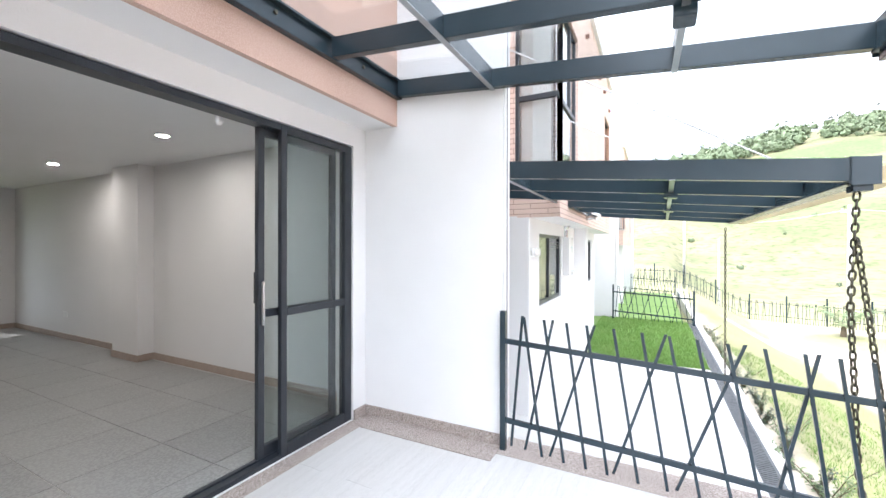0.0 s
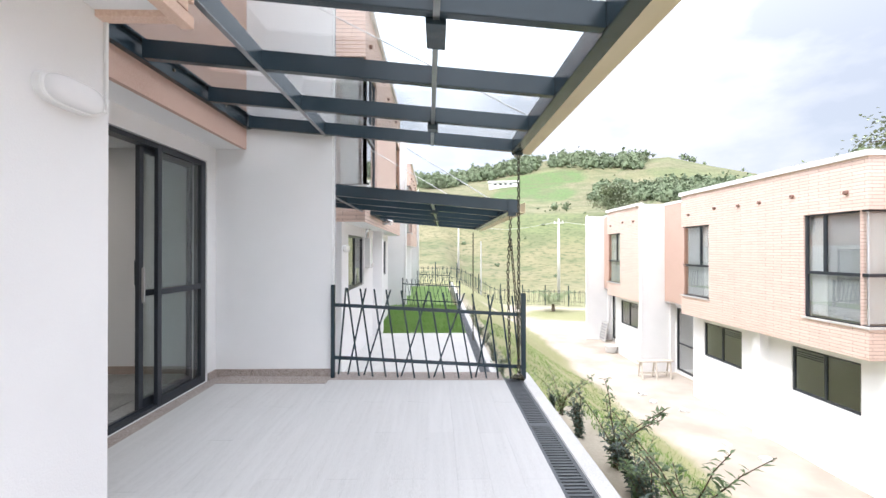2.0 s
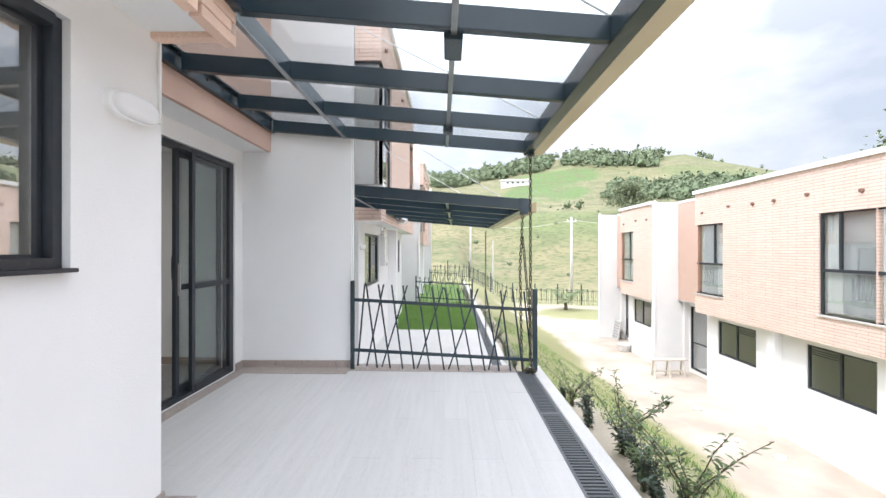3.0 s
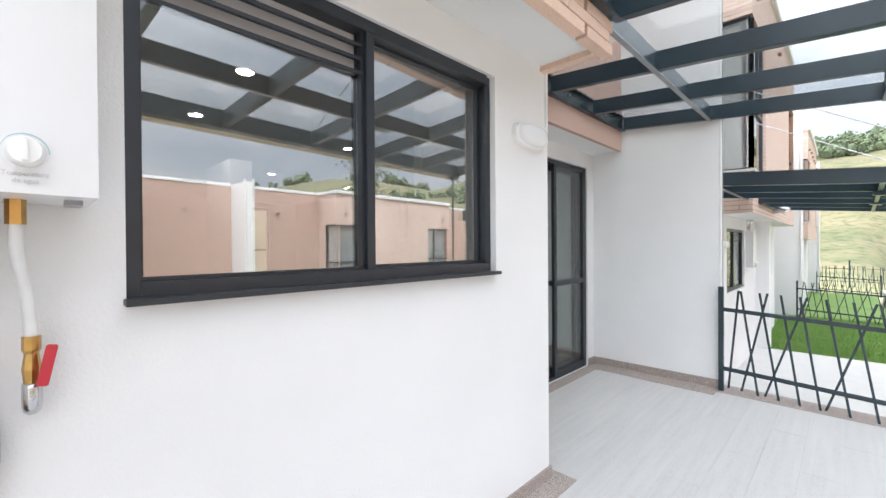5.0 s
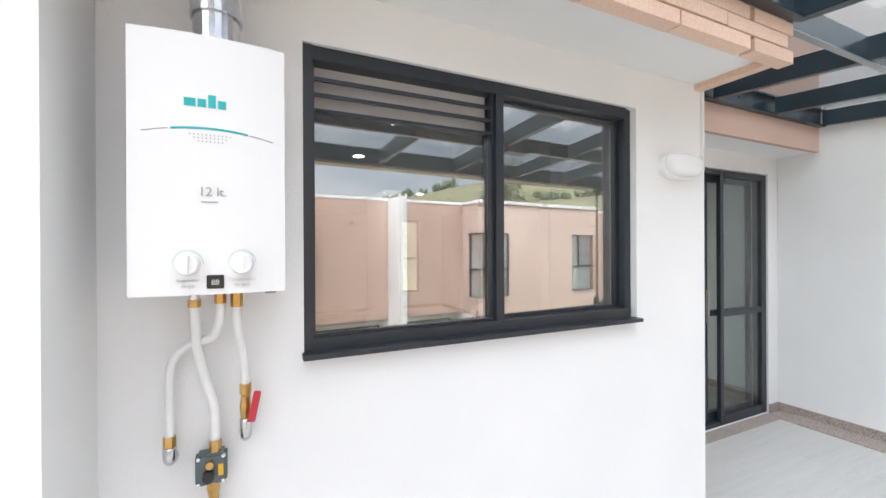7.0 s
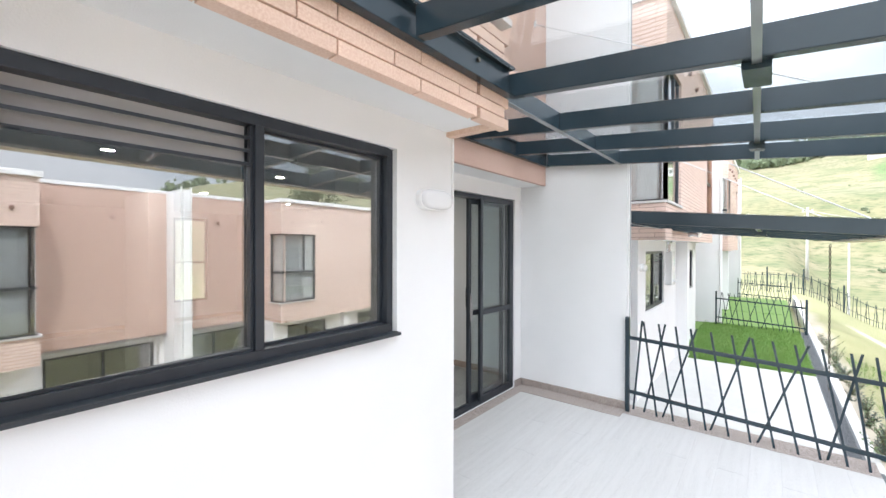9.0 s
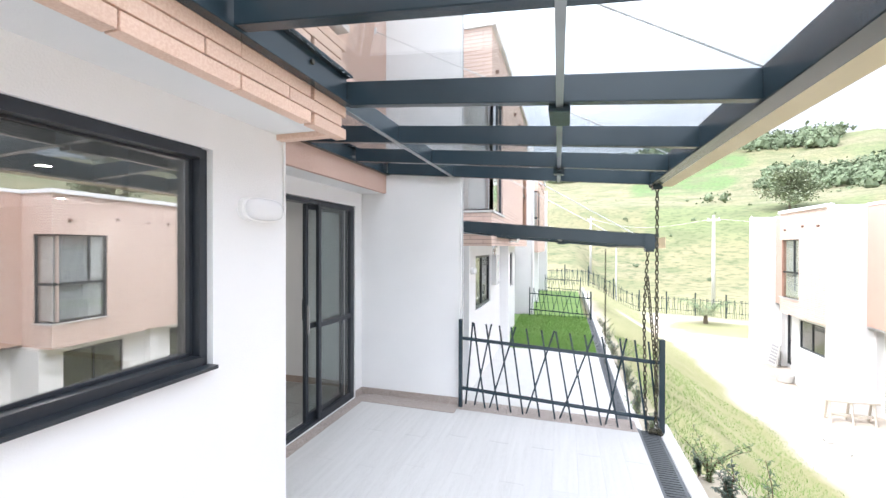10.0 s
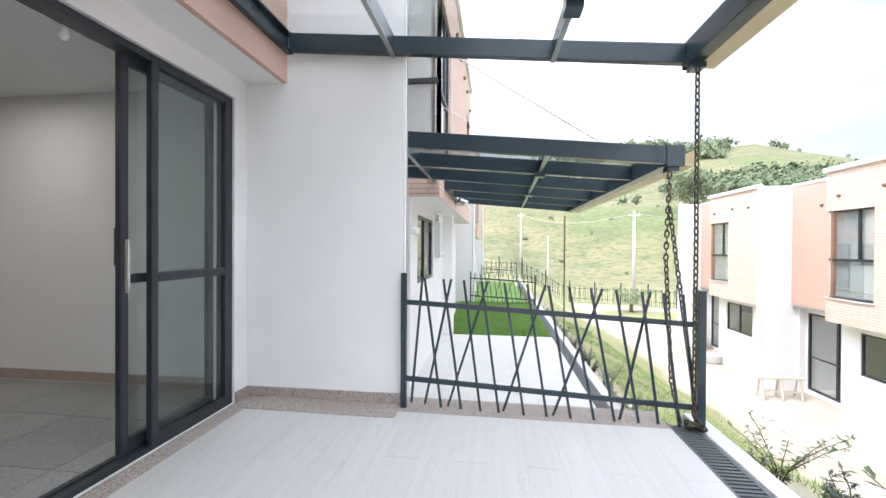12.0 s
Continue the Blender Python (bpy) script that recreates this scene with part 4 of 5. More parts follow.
def build_ground():
    radii = [0.0] + [0.4 * k for k in range(1, 60)] + [24 + 1.0 * k for k in range(0, 20)]
    while radii[-1] < 420:
        radii.append(radii[-1] * 1.035)
    radii += [600, 1200, 3000]
    count = 480
    verts, faces, dirt, field, meadow, straw = [(EYE_X, EYE_Y, ground_z(EYE_X, EYE_Y))], [], [0.0], [0.0], [0.0], [0.0]
    for r in radii[1:]:
        for k in range(count):
            a = 2 * math.pi * k / count
            x, y = EYE_X + r * math.sin(a), EYE_Y + r * math.cos(a)
            verts.append((x, y, ground_z(x, y)))
            wob = noise.noise(Vector((x * 0.35, y * 0.35, 9))) * 0.5
            d = smooth(5.5, 6.0, x + wob) * (1 - smooth(30, 33, math.hypot(x, y) + wob * 2))
            island = math.hypot((x - 9.5) / 3.2, (y - 26) / 2.6)
            d *= smooth(0.85, 1.1, island + wob * 0.2)
            d = max(d, (1 - smooth(0.7, 1.4, abs(y - (22.5 - 0.25 * (x - 6))) + wob)) * smooth(3.0, 3.8, x) * (1 - smooth(13, 15, x)))
            d = max(d, 0.75 * smooth(1.45, 1.62, x) * (1 - smooth(1.95, 2.15, x + wob * 0.4)) * (1 - smooth(25, 30, y)))
            dirt.append(d)
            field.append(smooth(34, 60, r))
            # fields on the hillside, each by its bearing and distance
            az = math.degrees(math.atan2(x - EYE_X, y - EYE_Y)) + 1.6 * noise.noise(Vector((x * 0.03, y * 0.03, 12)))
            rr = r + 14 * noise.noise(Vector((x * 0.025, y * 0.025, 22)))
            patch = lambda a0, a1, r0, r1: smooth(a0 - 0.5, a0 + 0.5, az) * (1 - smooth(a1 - 0.5, a1 + 0.5, az)) * smooth(r0 - 4, r0 + 4, rr) * (1 - smooth(r1 - 4, r1 + 4, rr))
            meadow.append(max(patch(8, 19.5, 168, 262), 0.45 * patch(27.5, 43, 232, 312), 0.5 * patch(10, 30, 90, 118)))
            straw.append(max(patch(18.5, 28, 172, 235), patch(15, 27, 285, 325), 0.7 * patch(2, 17, 120, 165), 0.6 * patch(30, 40, 268, 300)))
    n = count
    for k in range(n):
        faces.append((0, 1 + (k + 1) % n, 1 + k))
    for i in range(len(radii) - 2):
        a, b = 1 + i * n, 1 + (i + 1) * n
        for k in range(n):
            j = (k + 1) % n
            faces.append((a + k, a + j, b + j, b + k))
    me = bpy.data.meshes.new("ground")
    me.from_pydata(verts, [], faces)
    me.attributes.new("dirt", "FLOAT", "POINT").data.foreach_set("value", dirt)
    me.attributes.new("meadow", "FLOAT", "POINT").data.foreach_set("value", meadow)
    me.attributes.new("straw", "FLOAT", "POINT").data.foreach_set("value", straw)
    me.attributes.new("field", "FLOAT", "POINT").data.foreach_set("value", field)
    me.shade_smooth()
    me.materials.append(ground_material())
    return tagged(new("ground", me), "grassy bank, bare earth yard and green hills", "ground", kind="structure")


def ground_material():
    m = material("grass_and_earth", (0.25, 0.24, 0.12), 0.95, second=(0.33, 0.30, 0.18), scale=0.8, mix=0.7, bump=0.9, bump_scale=40, fine=(0.18, 0.20, 0.075))
    n, l = m.node_tree.nodes, m.node_tree.links
    bs = n["Principled BSDF"]
    near = bs.inputs["Base Color"].links[0].from_socket
    tc = n.new("ShaderNodeTexCoord")

    def blend(fac, a, b):
        x = n.new("ShaderNodeMix")
        x.data_type = "RGBA"
        for sock, v in ((x.inputs[0], fac), (x.inputs[6], a), (x.inputs[7], b)):
            if isinstance(v, tuple):
                sock.default_value = (*v, 1)
            else:
                l.new(v, sock)
        return x.outputs[2]

    def patches(scale, lo, hi, detail=4.0):
        z = n.new("ShaderNodeTexNoise")
        z.inputs["Scale"].default_value, z.inputs["Detail"].default_value = scale, detail
        l.new(tc.outputs["Object"], z.inputs["Vector"])
        r = n.new("ShaderNodeValToRGB")
        r.color_ramp.elements[0].position, r.color_ramp.elements[1].position = lo, hi
        l.new(z.outputs["Fac"], r.inputs["Fac"])
        return r.outputs["Color"]

    def attribute(name):
        a = n.new("ShaderNodeAttribute")
        a.attribute_name = name
        return a

    dirt, field, meadow, straw = attribute("dirt"), attribute("field"), attribute("meadow"), attribute("straw")
    earth = blend(patches(0.8, 0.35, 0.65, 10), (0.38, 0.32, 0.265), (0.50, 0.44, 0.375))
    # Muted, straw-leaning hill colours; part of this stands in for distance haze.
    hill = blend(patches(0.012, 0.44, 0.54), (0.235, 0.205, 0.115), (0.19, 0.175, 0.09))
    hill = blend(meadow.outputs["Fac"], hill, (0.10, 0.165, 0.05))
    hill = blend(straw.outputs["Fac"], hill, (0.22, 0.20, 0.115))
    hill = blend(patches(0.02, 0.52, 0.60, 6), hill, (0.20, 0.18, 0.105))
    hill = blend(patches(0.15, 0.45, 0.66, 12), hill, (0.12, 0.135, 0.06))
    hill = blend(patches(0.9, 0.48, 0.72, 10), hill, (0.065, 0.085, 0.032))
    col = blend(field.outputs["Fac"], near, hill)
    col = blend(dirt.outputs["Fac"], col, earth)
    l.new(col, bs.inputs["Base Color"])
    return m


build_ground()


# ---- water heater and its plumbing ----
def text_part(words, size, place, mat, parent, name="lettering"):
    """Lettering on a face that looks along +x; place is its centre."""
    cu = bpy.data.curves.new("lettering", "FONT")
    cu.body, cu.size, cu.align_x, cu.align_y, cu.extrude = words, size, "CENTER", "CENTER", 0.0004
    tmp = new("lettering_source", cu)
    me = bpy.data.meshes.new_from_object(tmp)
    bpy.data.objects.remove(tmp)
    me.materials.clear()
    me.materials.append(mat)
    ob = new(name, me)
    ob.parent = parent
    ob.matrix_local = Matrix.Translation(place) @ Matrix(((0, 0, 1, 0), (1, 0, 0, 0), (0, 1, 0, 0), (0, 0, 0, 1)))
    return ob


STRETCH = Matrix.Translation((0.1384, 0.094, -0.050)) @ Matrix.Diagonal((1.16, 1.0195, 1.066, 1))   # fits the group to its fixing points on the wall


def heater():
    h = thing("water_heater", "white enamelled gas water heater fixed to the plaster wall", "water heater")
    y0, y1, z0, z1, xb, xf = -1.795, -1.487, 1.422, 1.968, XK, -0.667
    ym = (y0 + y1) / 2

    def front(y):
        return xf + 0.012 * (1 - ((y - ym) / (y1 - ym)) ** 2)

    bm = bmesh.new()
    cols = [y0 + (y1 - y0) * k / 12 for k in range(13)]
    lo, hi = [bm.verts.new((front(y), y, z0)) for y in cols], [bm.verts.new((front(y), y, z1)) for y in cols]
    bl, bh = [bm.verts.new((xb + 0.012, y, z0)) for y in (y0, y1)], [bm.verts.new((xb + 0.012, y, z1)) for y in (y0, y1)]
    for k in range(12):
        bm.faces.new((lo[k], lo[k + 1], hi[k + 1], hi[k]))
    bm.faces.new((bl[0], lo[0], hi[0], bh[0]))
    bm.faces.new((lo[12], bl[1], bh[1], hi[12]))
    bm.faces.new([bl[0], bl[1], *lo[::-1]])
    bm.faces.new([bh[1], bh[0], *hi])
    bm.faces.new((bl[1], bl[0], bh[0], bh[1]))
    sharp = [e for e in bm.edges if len(e.link_faces) == 2 and e.calc_face_angle(0) > 0.6]
    bmesh.ops.bevel(bm, geom=sharp, offset=0.006, segments=3, affect="EDGES")
    part("body", bm, M_ENAMEL, h, smooth=False)
    part("back_plate", boxes((xb, xb + 0.012, y0 + 0.03, y1 - 0.03, z0 + 0.02, z1 + 0.01)), M_CHROME, h)
    f = lambda y, d=0.0008: front(y) + d
    # maker's mark as plain strokes, arc lines, vent dots
    bm = bmesh.new()
    for k, (a, w, hh) in enumerate(((-0.050, 0.022, 0.017), (-0.024, 0.016, 0.017), (-0.004, 0.015, 0.027), (0.015, 0.016, 0.017))):
        box(bm, f(ym + a, 0), f(ym + a, 0.0012), ym + a, ym + a + w, 1.816, 1.816 + hh)
    part("maker_mark", bm, M_TEAL, h, "teal maker's mark")
    for nm, a, b, m in (("accent_line", -0.075, 0.075, M_TEAL), ("accent_line", -0.128, -0.08, M_GREYPRINT), ("accent_line", 0.08, 0.128, M_GREYPRINT)):
        n = 10
        t = 0.0022 if m is M_TEAL else 0.0009
        bm = bmesh.new()
        for k in range(n):
            ya, yb = ym + a + (b - a) * k / n, ym + a + (b - a) * (k + 1) / n
            za, zb = 1.772 - 0.9 * (ya - ym) ** 2, 1.772 - 0.9 * (yb - ym) ** 2
            prism(bm, [(f(y, 0) + d, y, z + q) for d in (0, 0.001) for y, z in ((ya, za), (yb, zb)) for q in (-t, t)])
        part(nm, bm, m, h)
    bm = bmesh.new()
    for r in range(3):
        for c in range(11 - 2 * r):
            y = ym + (c - (10 - 2 * r) / 2) * 0.0078
            box(bm, f(y, 0), f(y, 0.001), y - 0.0012, y + 0.0012, 1.757 - r * 0.007, 1.7595 - r * 0.007)
    part("vent_dots", bm, M_GREYPRINT, h)
    text_part("12 lt.", 0.027, (f(ym, 0.001), ym + 0.004, 1.638), M_GREYPRINT, h)
    part("underline", boxes((f(ym, 0), f(ym, 0.001), ym - 0.018, ym + 0.014, 1.616, 1.6185)), M_GREYPRINT, h)
    for yk, words in ((-1.685, ("Regulador", "de gas")), (-1.580, ("Temperatura", "de agua"))):
        k = part("knob", tubes([(f(yk, -0.002), yk, 1.487), (f(yk, 0.012), yk, 1.487), (f(yk, 0.022), yk, 1.487)], [0.024, 0.023, 0.020], 24), M_PLASTIC, h)
        part("grip", boxes((f(yk, 0.02), f(yk, 0.028), yk - 0.004, yk + 0.004, 1.469, 1.505)), M_PLASTIC, k, bevel=0.0015)
        bm = bmesh.new()
        tube(bm, [(f(yk, 0.001), yk + 0.029 * math.cos(a), 1.487 + 0.029 * math.sin(a)) for a in (math.pi * q / 14 for q in range(15))], 0.0006, 4)
        part("dial_arc", bm, M_ARC, h)
        for q, wd in enumerate(words):
            text_part(wd, 0.0105, (f(yk, 0.001), yk, 1.4525 - 0.011 * q), M_FAINT, h)
    disp = part("display", boxes((f(-1.633, -0.001), f(-1.633, 0.003), -1.650, -1.616, 1.434, 1.463)), M_BLACK, h, "small black digit display", bevel=0.0015)
    text_part("88", 0.016, (f(-1.633, 0.0036), -1.633, 1.447), M_DIGIT, disp, "digits")
    part("vent_foot", boxes((-0.77, -0.72, -1.53, -1.505, 1.412, 1.424)), M_GREYPRINT, h)
    return h


our_heater = heater()
our_heater.matrix_basis = STRETCH


flue_ducts = []


def elbow_duct():
    d = thing("flue_duct", "crimped galvanised flue duct above the water heater", "duct")
    d.matrix_basis = STRETCH
    yc, xc, r = -1.635, -0.755, 0.052
    part("duct", tubes([(xc, yc, 1.955), (xc, yc, 2.06)], r, 24), M_DUCT, d, smooth=False)
    part("elbow", tubes([(xc, yc, 2.06), (xc, yc - 0.004, 2.10), (xc + 0.02, yc - 0.02, 2.15), (xc + 0.06, yc - 0.04, 2.20), (xc + 0.12, yc - 0.06, 2.235)], [r + 0.003, r + 0.003, r + 0.001, r + 0.003, r + 0.001], 24), M_DUCT, d)
    part("duct", tubes([(xc + 0.12, yc - 0.06, 2.235), (xc + 0.36, yc - 0.14, 2.27), (xc + 0.42, yc - 0.16, 2.24)], r, 24), M_DUCT, d)
    flue_ducts.append(d)
    for p, q in (((xc, yc, 2.053), (xc, yc, 2.063)), ((xc + 0.028, yc - 0.024, 2.156), (xc + 0.036, yc - 0.028, 2.164))):
        part("seam", tubes([p, q], r + 0.0055, 24), M_DUCT, d)


elbow_duct()


def plumbing():
    xw = XK + 0.035
    g = thing("gas_pipe", "white taped gas pipe down to a grey-green regulator", "pipe")
    g.matrix_basis = STRETCH
    part("tube", tubes(smooth_path([(-0.77, -1.688, 1.405), (-0.79, -1.688, 1.34), (xw + 0.01, -1.688, 1.27), (xw, -1.672, 1.19), (xw, -1.652, 1.12), (xw, -1.650, 1.03)]), 0.0115, 10), M_TAPE, g, smooth=True)
    part("nut", tubes([(-0.77, -1.688, 1.425), (-0.77, -1.688, 1.400)], 0.012, 6), M_CHROME, g)
    part("nut", tubes([(-0.77, -1.688, 1.400), (-0.773, -1.688, 1.383)], 0.0145, 6), M_BRASS, g, "brass nut")
    part("nut", tubes([(xw, -1.650, 1.035), (xw, -1.650, 1.008)], 0.015, 6), M_BRASS, g, "brass nut")
    reg = part("regulator", boxes((xw - 0.022, xw + 0.018, -1.695, -1.622, 0.930, 1.008)), M_REGUL, g, "grey-green cast regulator", bevel=0.007)
    part("cap", tubes([(xw + 0.016, -1.664, 0.958), (xw + 0.034, -1.664, 0.958)], 0.014, 14), M_BLACK, reg, "black cap")
    part("plug", tubes([(xw + 0.016, -1.661, 0.984), (xw + 0.028, -1.661, 0.984)], 0.010, 8), M_BRASS, reg, "brass plug")
    part("tag", boxes((xw + 0.018, xw + 0.0195, -1.642, -1.630, 0.952, 0.980)), M_YELLOW, reg, "yellow tag")
    for y in (-1.687, -1.630):
        for z in (0.938, 1.0):
            part("screw", tubes([(xw + 0.016, y, z), (xw + 0.021, y, z)], 0.005, 8), M_CHROME, reg)
    part("valve", tubes([(xw, -1.655, 0.932), (xw, -1.655, 0.915), (xw, -1.655, 0.895), (xw, -1.655, 0.86)], [0.013, 0.016, 0.012, 0.012], 8), M_BRASS, g, "brass valve")
    part("valve_handle", boxes((xw + 0.01, xw + 0.024, -1.668, -1.642, 0.872, 0.884)), M_YELLOW, g, "yellow handle", bevel=0.003)
    part("tube", tubes([(xw, -1.655, 0.86), (xw, -1.655, 0.30), (XK - 0.02, -1.655, 0.26)], 0.011, 10), M_TAPE, g)
    c = thing("cold_water_pipe", "white water pipe with brass nuts bending into the wall", "pipe")
    c.matrix_basis = STRETCH
    part("tube", tubes(smooth_path([(-0.77, -1.632, 1.40), (-0.775, -1.634, 1.345), (xw + 0.02, -1.655, 1.300), (xw + 0.01, -1.705, 1.285), (xw, -1.745, 1.245), (xw, -1.752, 1.17), (xw, -1.752, 1.05)]), 0.0105, 10), M_TAPE, c, smooth=True)
    part("nut", tubes([(-0.77, -1.632, 1.425), (-0.77, -1.632, 1.388)], 0.0135, 6), M_BRASS, c, "brass nut")
    part("nut", tubes([(xw, -1.752, 1.062), (xw, -1.752, 1.034)], 0.0145, 6), M_BRASS, c, "brass nut")
    part("elbow", tubes(smooth_path([(xw, -1.752, 1.036), (xw, -1.752, 1.012), (xw - 0.015, -1.752, 1.000), (XK - 0.01, -1.752, 0.998)], 4), 0.0155, 10), M_CHROME, c, "grey steel elbow", smooth=True)
    w = thing("hot_water_pipe", "white water pipe with a red-handled ball valve", "pipe")
    w.matrix_basis = STRETCH
    part("tube", tubes(smooth_path([(-0.77, -1.595, 1.40), (-0.78, -1.594, 1.33), (xw + 0.01, -1.583, 1.25), (xw, -1.577, 1.16)]), 0.0105, 10), M_TAPE, w, smooth=True)
    part("nut", tubes([(-0.77, -1.595, 1.425), (-0.77, -1.595, 1.378)], 0.0145, 6), M_BRASS, w, "brass nut")
    part("valve", tubes([(xw, -1.577, 1.168), (xw, -1.577, 1.142), (xw, -1.577, 1.135), (xw, -1.577, 1.105), (xw, -1.577, 1.075)], [0.0145, 0.0145, 0.011, 0.015, 0.012], 8), M_BRASS, w, "brass ball valve")
    bm = bmesh.new()
    prism(bm, [(xw + 0.018 + d, y, z) for d in (0, 0.006) for y, z in ((-1.572, 1.075), (-1.556, 1.152)) for y, z in ((y, z), (y + 0.018, z - 0.003))])
    part("valve_handle", bm, M_RED, w, "red lever handle", bevel=0.002)
    part("elbow", tubes(smooth_path([(xw, -1.577, 1.078), (xw, -1.577, 1.045), (xw - 0.012, -1.577, 1.028), (XK - 0.01, -1.577, 1.022)], 4), 0.015, 10), M_CHROME, w, "grey steel elbow", smooth=True)


plumbing()
# the mirrored house next door carries the same heater and flue
for ob in (our_heater, flue_ducts[0]):
    copy_thing(ob, Matrix.Translation((0, 8.85, -DROP)) @ ob.matrix_basis)


# ---- bulkhead lamp and its conduit ----
def bulkhead():
    b = thing("bulkhead_lamp", "white oval plastic bulkhead lamp on the plaster wall", "lamp")
    yc, zc, a, c = 0.372, 1.958, 0.142, 0.062

    def dome(prof):
        bm = bmesh.new()
        rings = []
        for x, s in prof:
            ring = []
            for k in range(32):
                t = 2 * math.pi * k / 32
                ct, st = math.cos(t), math.sin(t)
                ring.append(bm.verts.new((XK + x, yc + a * s * math.copysign(abs(ct) ** 0.62, ct), zc + c * s * math.copysign(abs(st) ** 0.75, st))))
            rings.append(ring)
        for p, q in zip(rings, rings[1:]):
            for k in range(32):
                bm.faces.new((p[k], p[(k + 1) % 32], q[(k + 1) % 32], q[k]))
        bm.faces.new(rings[-1])
        return bm

    part("base", dome(((0.0, 1.0), (0.028, 1.0), (0.034, 0.96))), M_PLASTIC, b, smooth=False)
    part("diffuser", dome(((0.032, 0.90), (0.05, 0.87), (0.062, 0.78), (0.069, 0.6), (0.072, 0.3))), M_ENAMEL, b, "opal diffuser", smooth=True)
    for s in (-1, 1):
        part("screw_tab", boxes((XK + 0.01, XK + 0.03, yc + s * 0.12 - 0.01, yc + s * 0.12 + 0.01, zc - 0.008, zc + 0.008)), M_PLASTIC, b, bevel=0.003)

    return b


wall_lamp = bulkhead()
copy_thing(wall_lamp, Matrix.Translation((0, 2 * FIN - 0.5, -DROP)) @ flip)
cd = thing("surface_conduit", "thin white cable conduit from the lamp to the soffit corner", "conduit")
part("run", boxes((XK, XK + 0.014, 0.50, YC - 0.03, 1.945, 1.959), (XK, XK + 0.014, YC - 0.03, YC - 0.016, 1.945, ZS - 0.014), (XK, XB - 0.015, YC - 0.03, YC - 0.016, ZS - 0.014, ZS)), M_PLASTIC, cd, bevel=0.002)


# ---- inside ----
def downlight(x, y):
    d = thing("downlight", "round recessed ceiling downlight, switched on", "lamp", "ceiling downlights")
    d.location = (x, y, 2.43)
    bm = bmesh.new()
    tube(bm, [(0.052 * math.cos(a), 0.052 * math.sin(a), -0.002) for a in (2 * math.pi * k / 24 for k in range(25))], 0.006, 6, caps=False)
    part("rim", bm, M_PLASTIC, d)
    bm = bmesh.new()
    bmesh.ops.create_circle(bm, cap_ends=True, radius=0.049, segments=24, matrix=Matrix.Translation((0, 0, -0.003)))
    part("lens", bm, M_LIGHT, d)


for x, y in ((-3.486, 2.356), (-5.986, 2.448), (-2.20, -0.61), (-3.30, -0.60), (-3.43, 0.87), (-5.5, 0.9)):
    downlight(x, y)

k = thing("kitchen_counter", "dark stone kitchen counter on brown cupboards", "counter")
part("worktop", boxes((-1.66, XK - 0.155, -1.88, 0.33, 0.90, 0.94)), M_COUNTER, k, bevel=0.004)
part("cupboard", boxes((-1.63, XK - 0.16, -1.88, -0.80, 0.10, 0.90)), M_CABINET, k)
part("cupboard", boxes((-1.63, XK - 0.16, -0.79, 0.33, 0.10, 0.90)), M_CABINET, k)
part("plinth", boxes((-1.58, XK - 0.16, -1.88, 0.33, 0.026, 0.10)), M_BLACK, k)
t = thing("kitchen_tap", "chrome swan-neck kitchen tap behind the window", "tap")
part("spout", tubes(smooth_path([(-1.17, -0.62, 0.94), (-1.17, -0.62, 1.16), (-1.20, -0.58, 1.255), (-1.28, -0.52, 1.275), (-1.36, -0.46, 1.22), (-1.37, -0.45, 1.16)]), 0.012, 10), M_CHROME, t, smooth=True)
part("base", tubes([(-1.17, -0.62, 0.94), (-1.17, -0.62, 0.99)], 0.024, 12), M_CHROME, t)
structure("partition", boxes((-4.2, -3.5, -0.29, -0.10, 0.026, 2.16)), M_INWALL, "white tall partition at the end of the kitchen", "partition")
bw = thing("window_back", "black-framed window in the rear wall", "window", kind="structure")
part("frame", boxes((-9.5, -9.44, 1.75, 1.80, 0.45, 2.3), (-9.5, -9.44, 2.40, 2.45, 0.45, 2.3), (-9.5, -9.44, 1.80, 2.40, 2.25, 2.3), (-9.5, -9.44, 1.80, 2.40, 0.45, 0.5), (-9.49, -9.45, 1.80, 2.40, 1.3, 1.34)), M_ALU, bw)
g = part("pane", boxes((-9.475, -9.469, 1.80, 2.40, 0.5, 2.25)), M_GLASS, bw)
g.visible_shadow = False
o = thing("wall_socket", "white double wall socket on the interior wall", "socket", "wall sockets")
part("plate", boxes((-7.55, -7.43, 3.092, 3.10, 0.36, 0.44)), M_PLASTIC, o, bevel=0.002)
o = thing("wall_socket", "white single wall socket near the sliding door", "socket", "wall sockets")
part("plate", boxes((-2.55, -2.43, 3.092, 3.10, 0.25, 0.33)), M_PLASTIC, o, bevel=0.002)

lc = thing("loose_ceiling_cable", "loose white cable with a bare bulb under the ceiling", "cable")
part("cable", tubes(smooth_path([(-2.05, 1.45, 2.425), (-2.0, 1.60, 2.33), (-1.96, 1.75, 2.27), (-1.95, 1.92, 2.25), (-1.97, 2.08, 2.28), (-2.02, 2.2, 2.42)]), 0.004, 6), M_PLASTIC, lc, smooth=True)
part("cable", tubes(smooth_path([(-2.06, 1.50, 2.425), (-2.0, 1.70, 2.31), (-1.95, 1.86, 2.26), (-1.92, 1.845, 2.235)]), 0.0035, 6), M_PLASTIC, lc, smooth=True)
part("bulb", tubes([(-1.915, 1.845, 2.24), (-1.91, 1.845, 2.22), (-1.91, 1.845, 2.19), (-1.91, 1.845, 2.165)], [0.012, 0.02, 0.028, 0.012], 12), M_PLASTIC, lc, "white lamp holder", smooth=True)


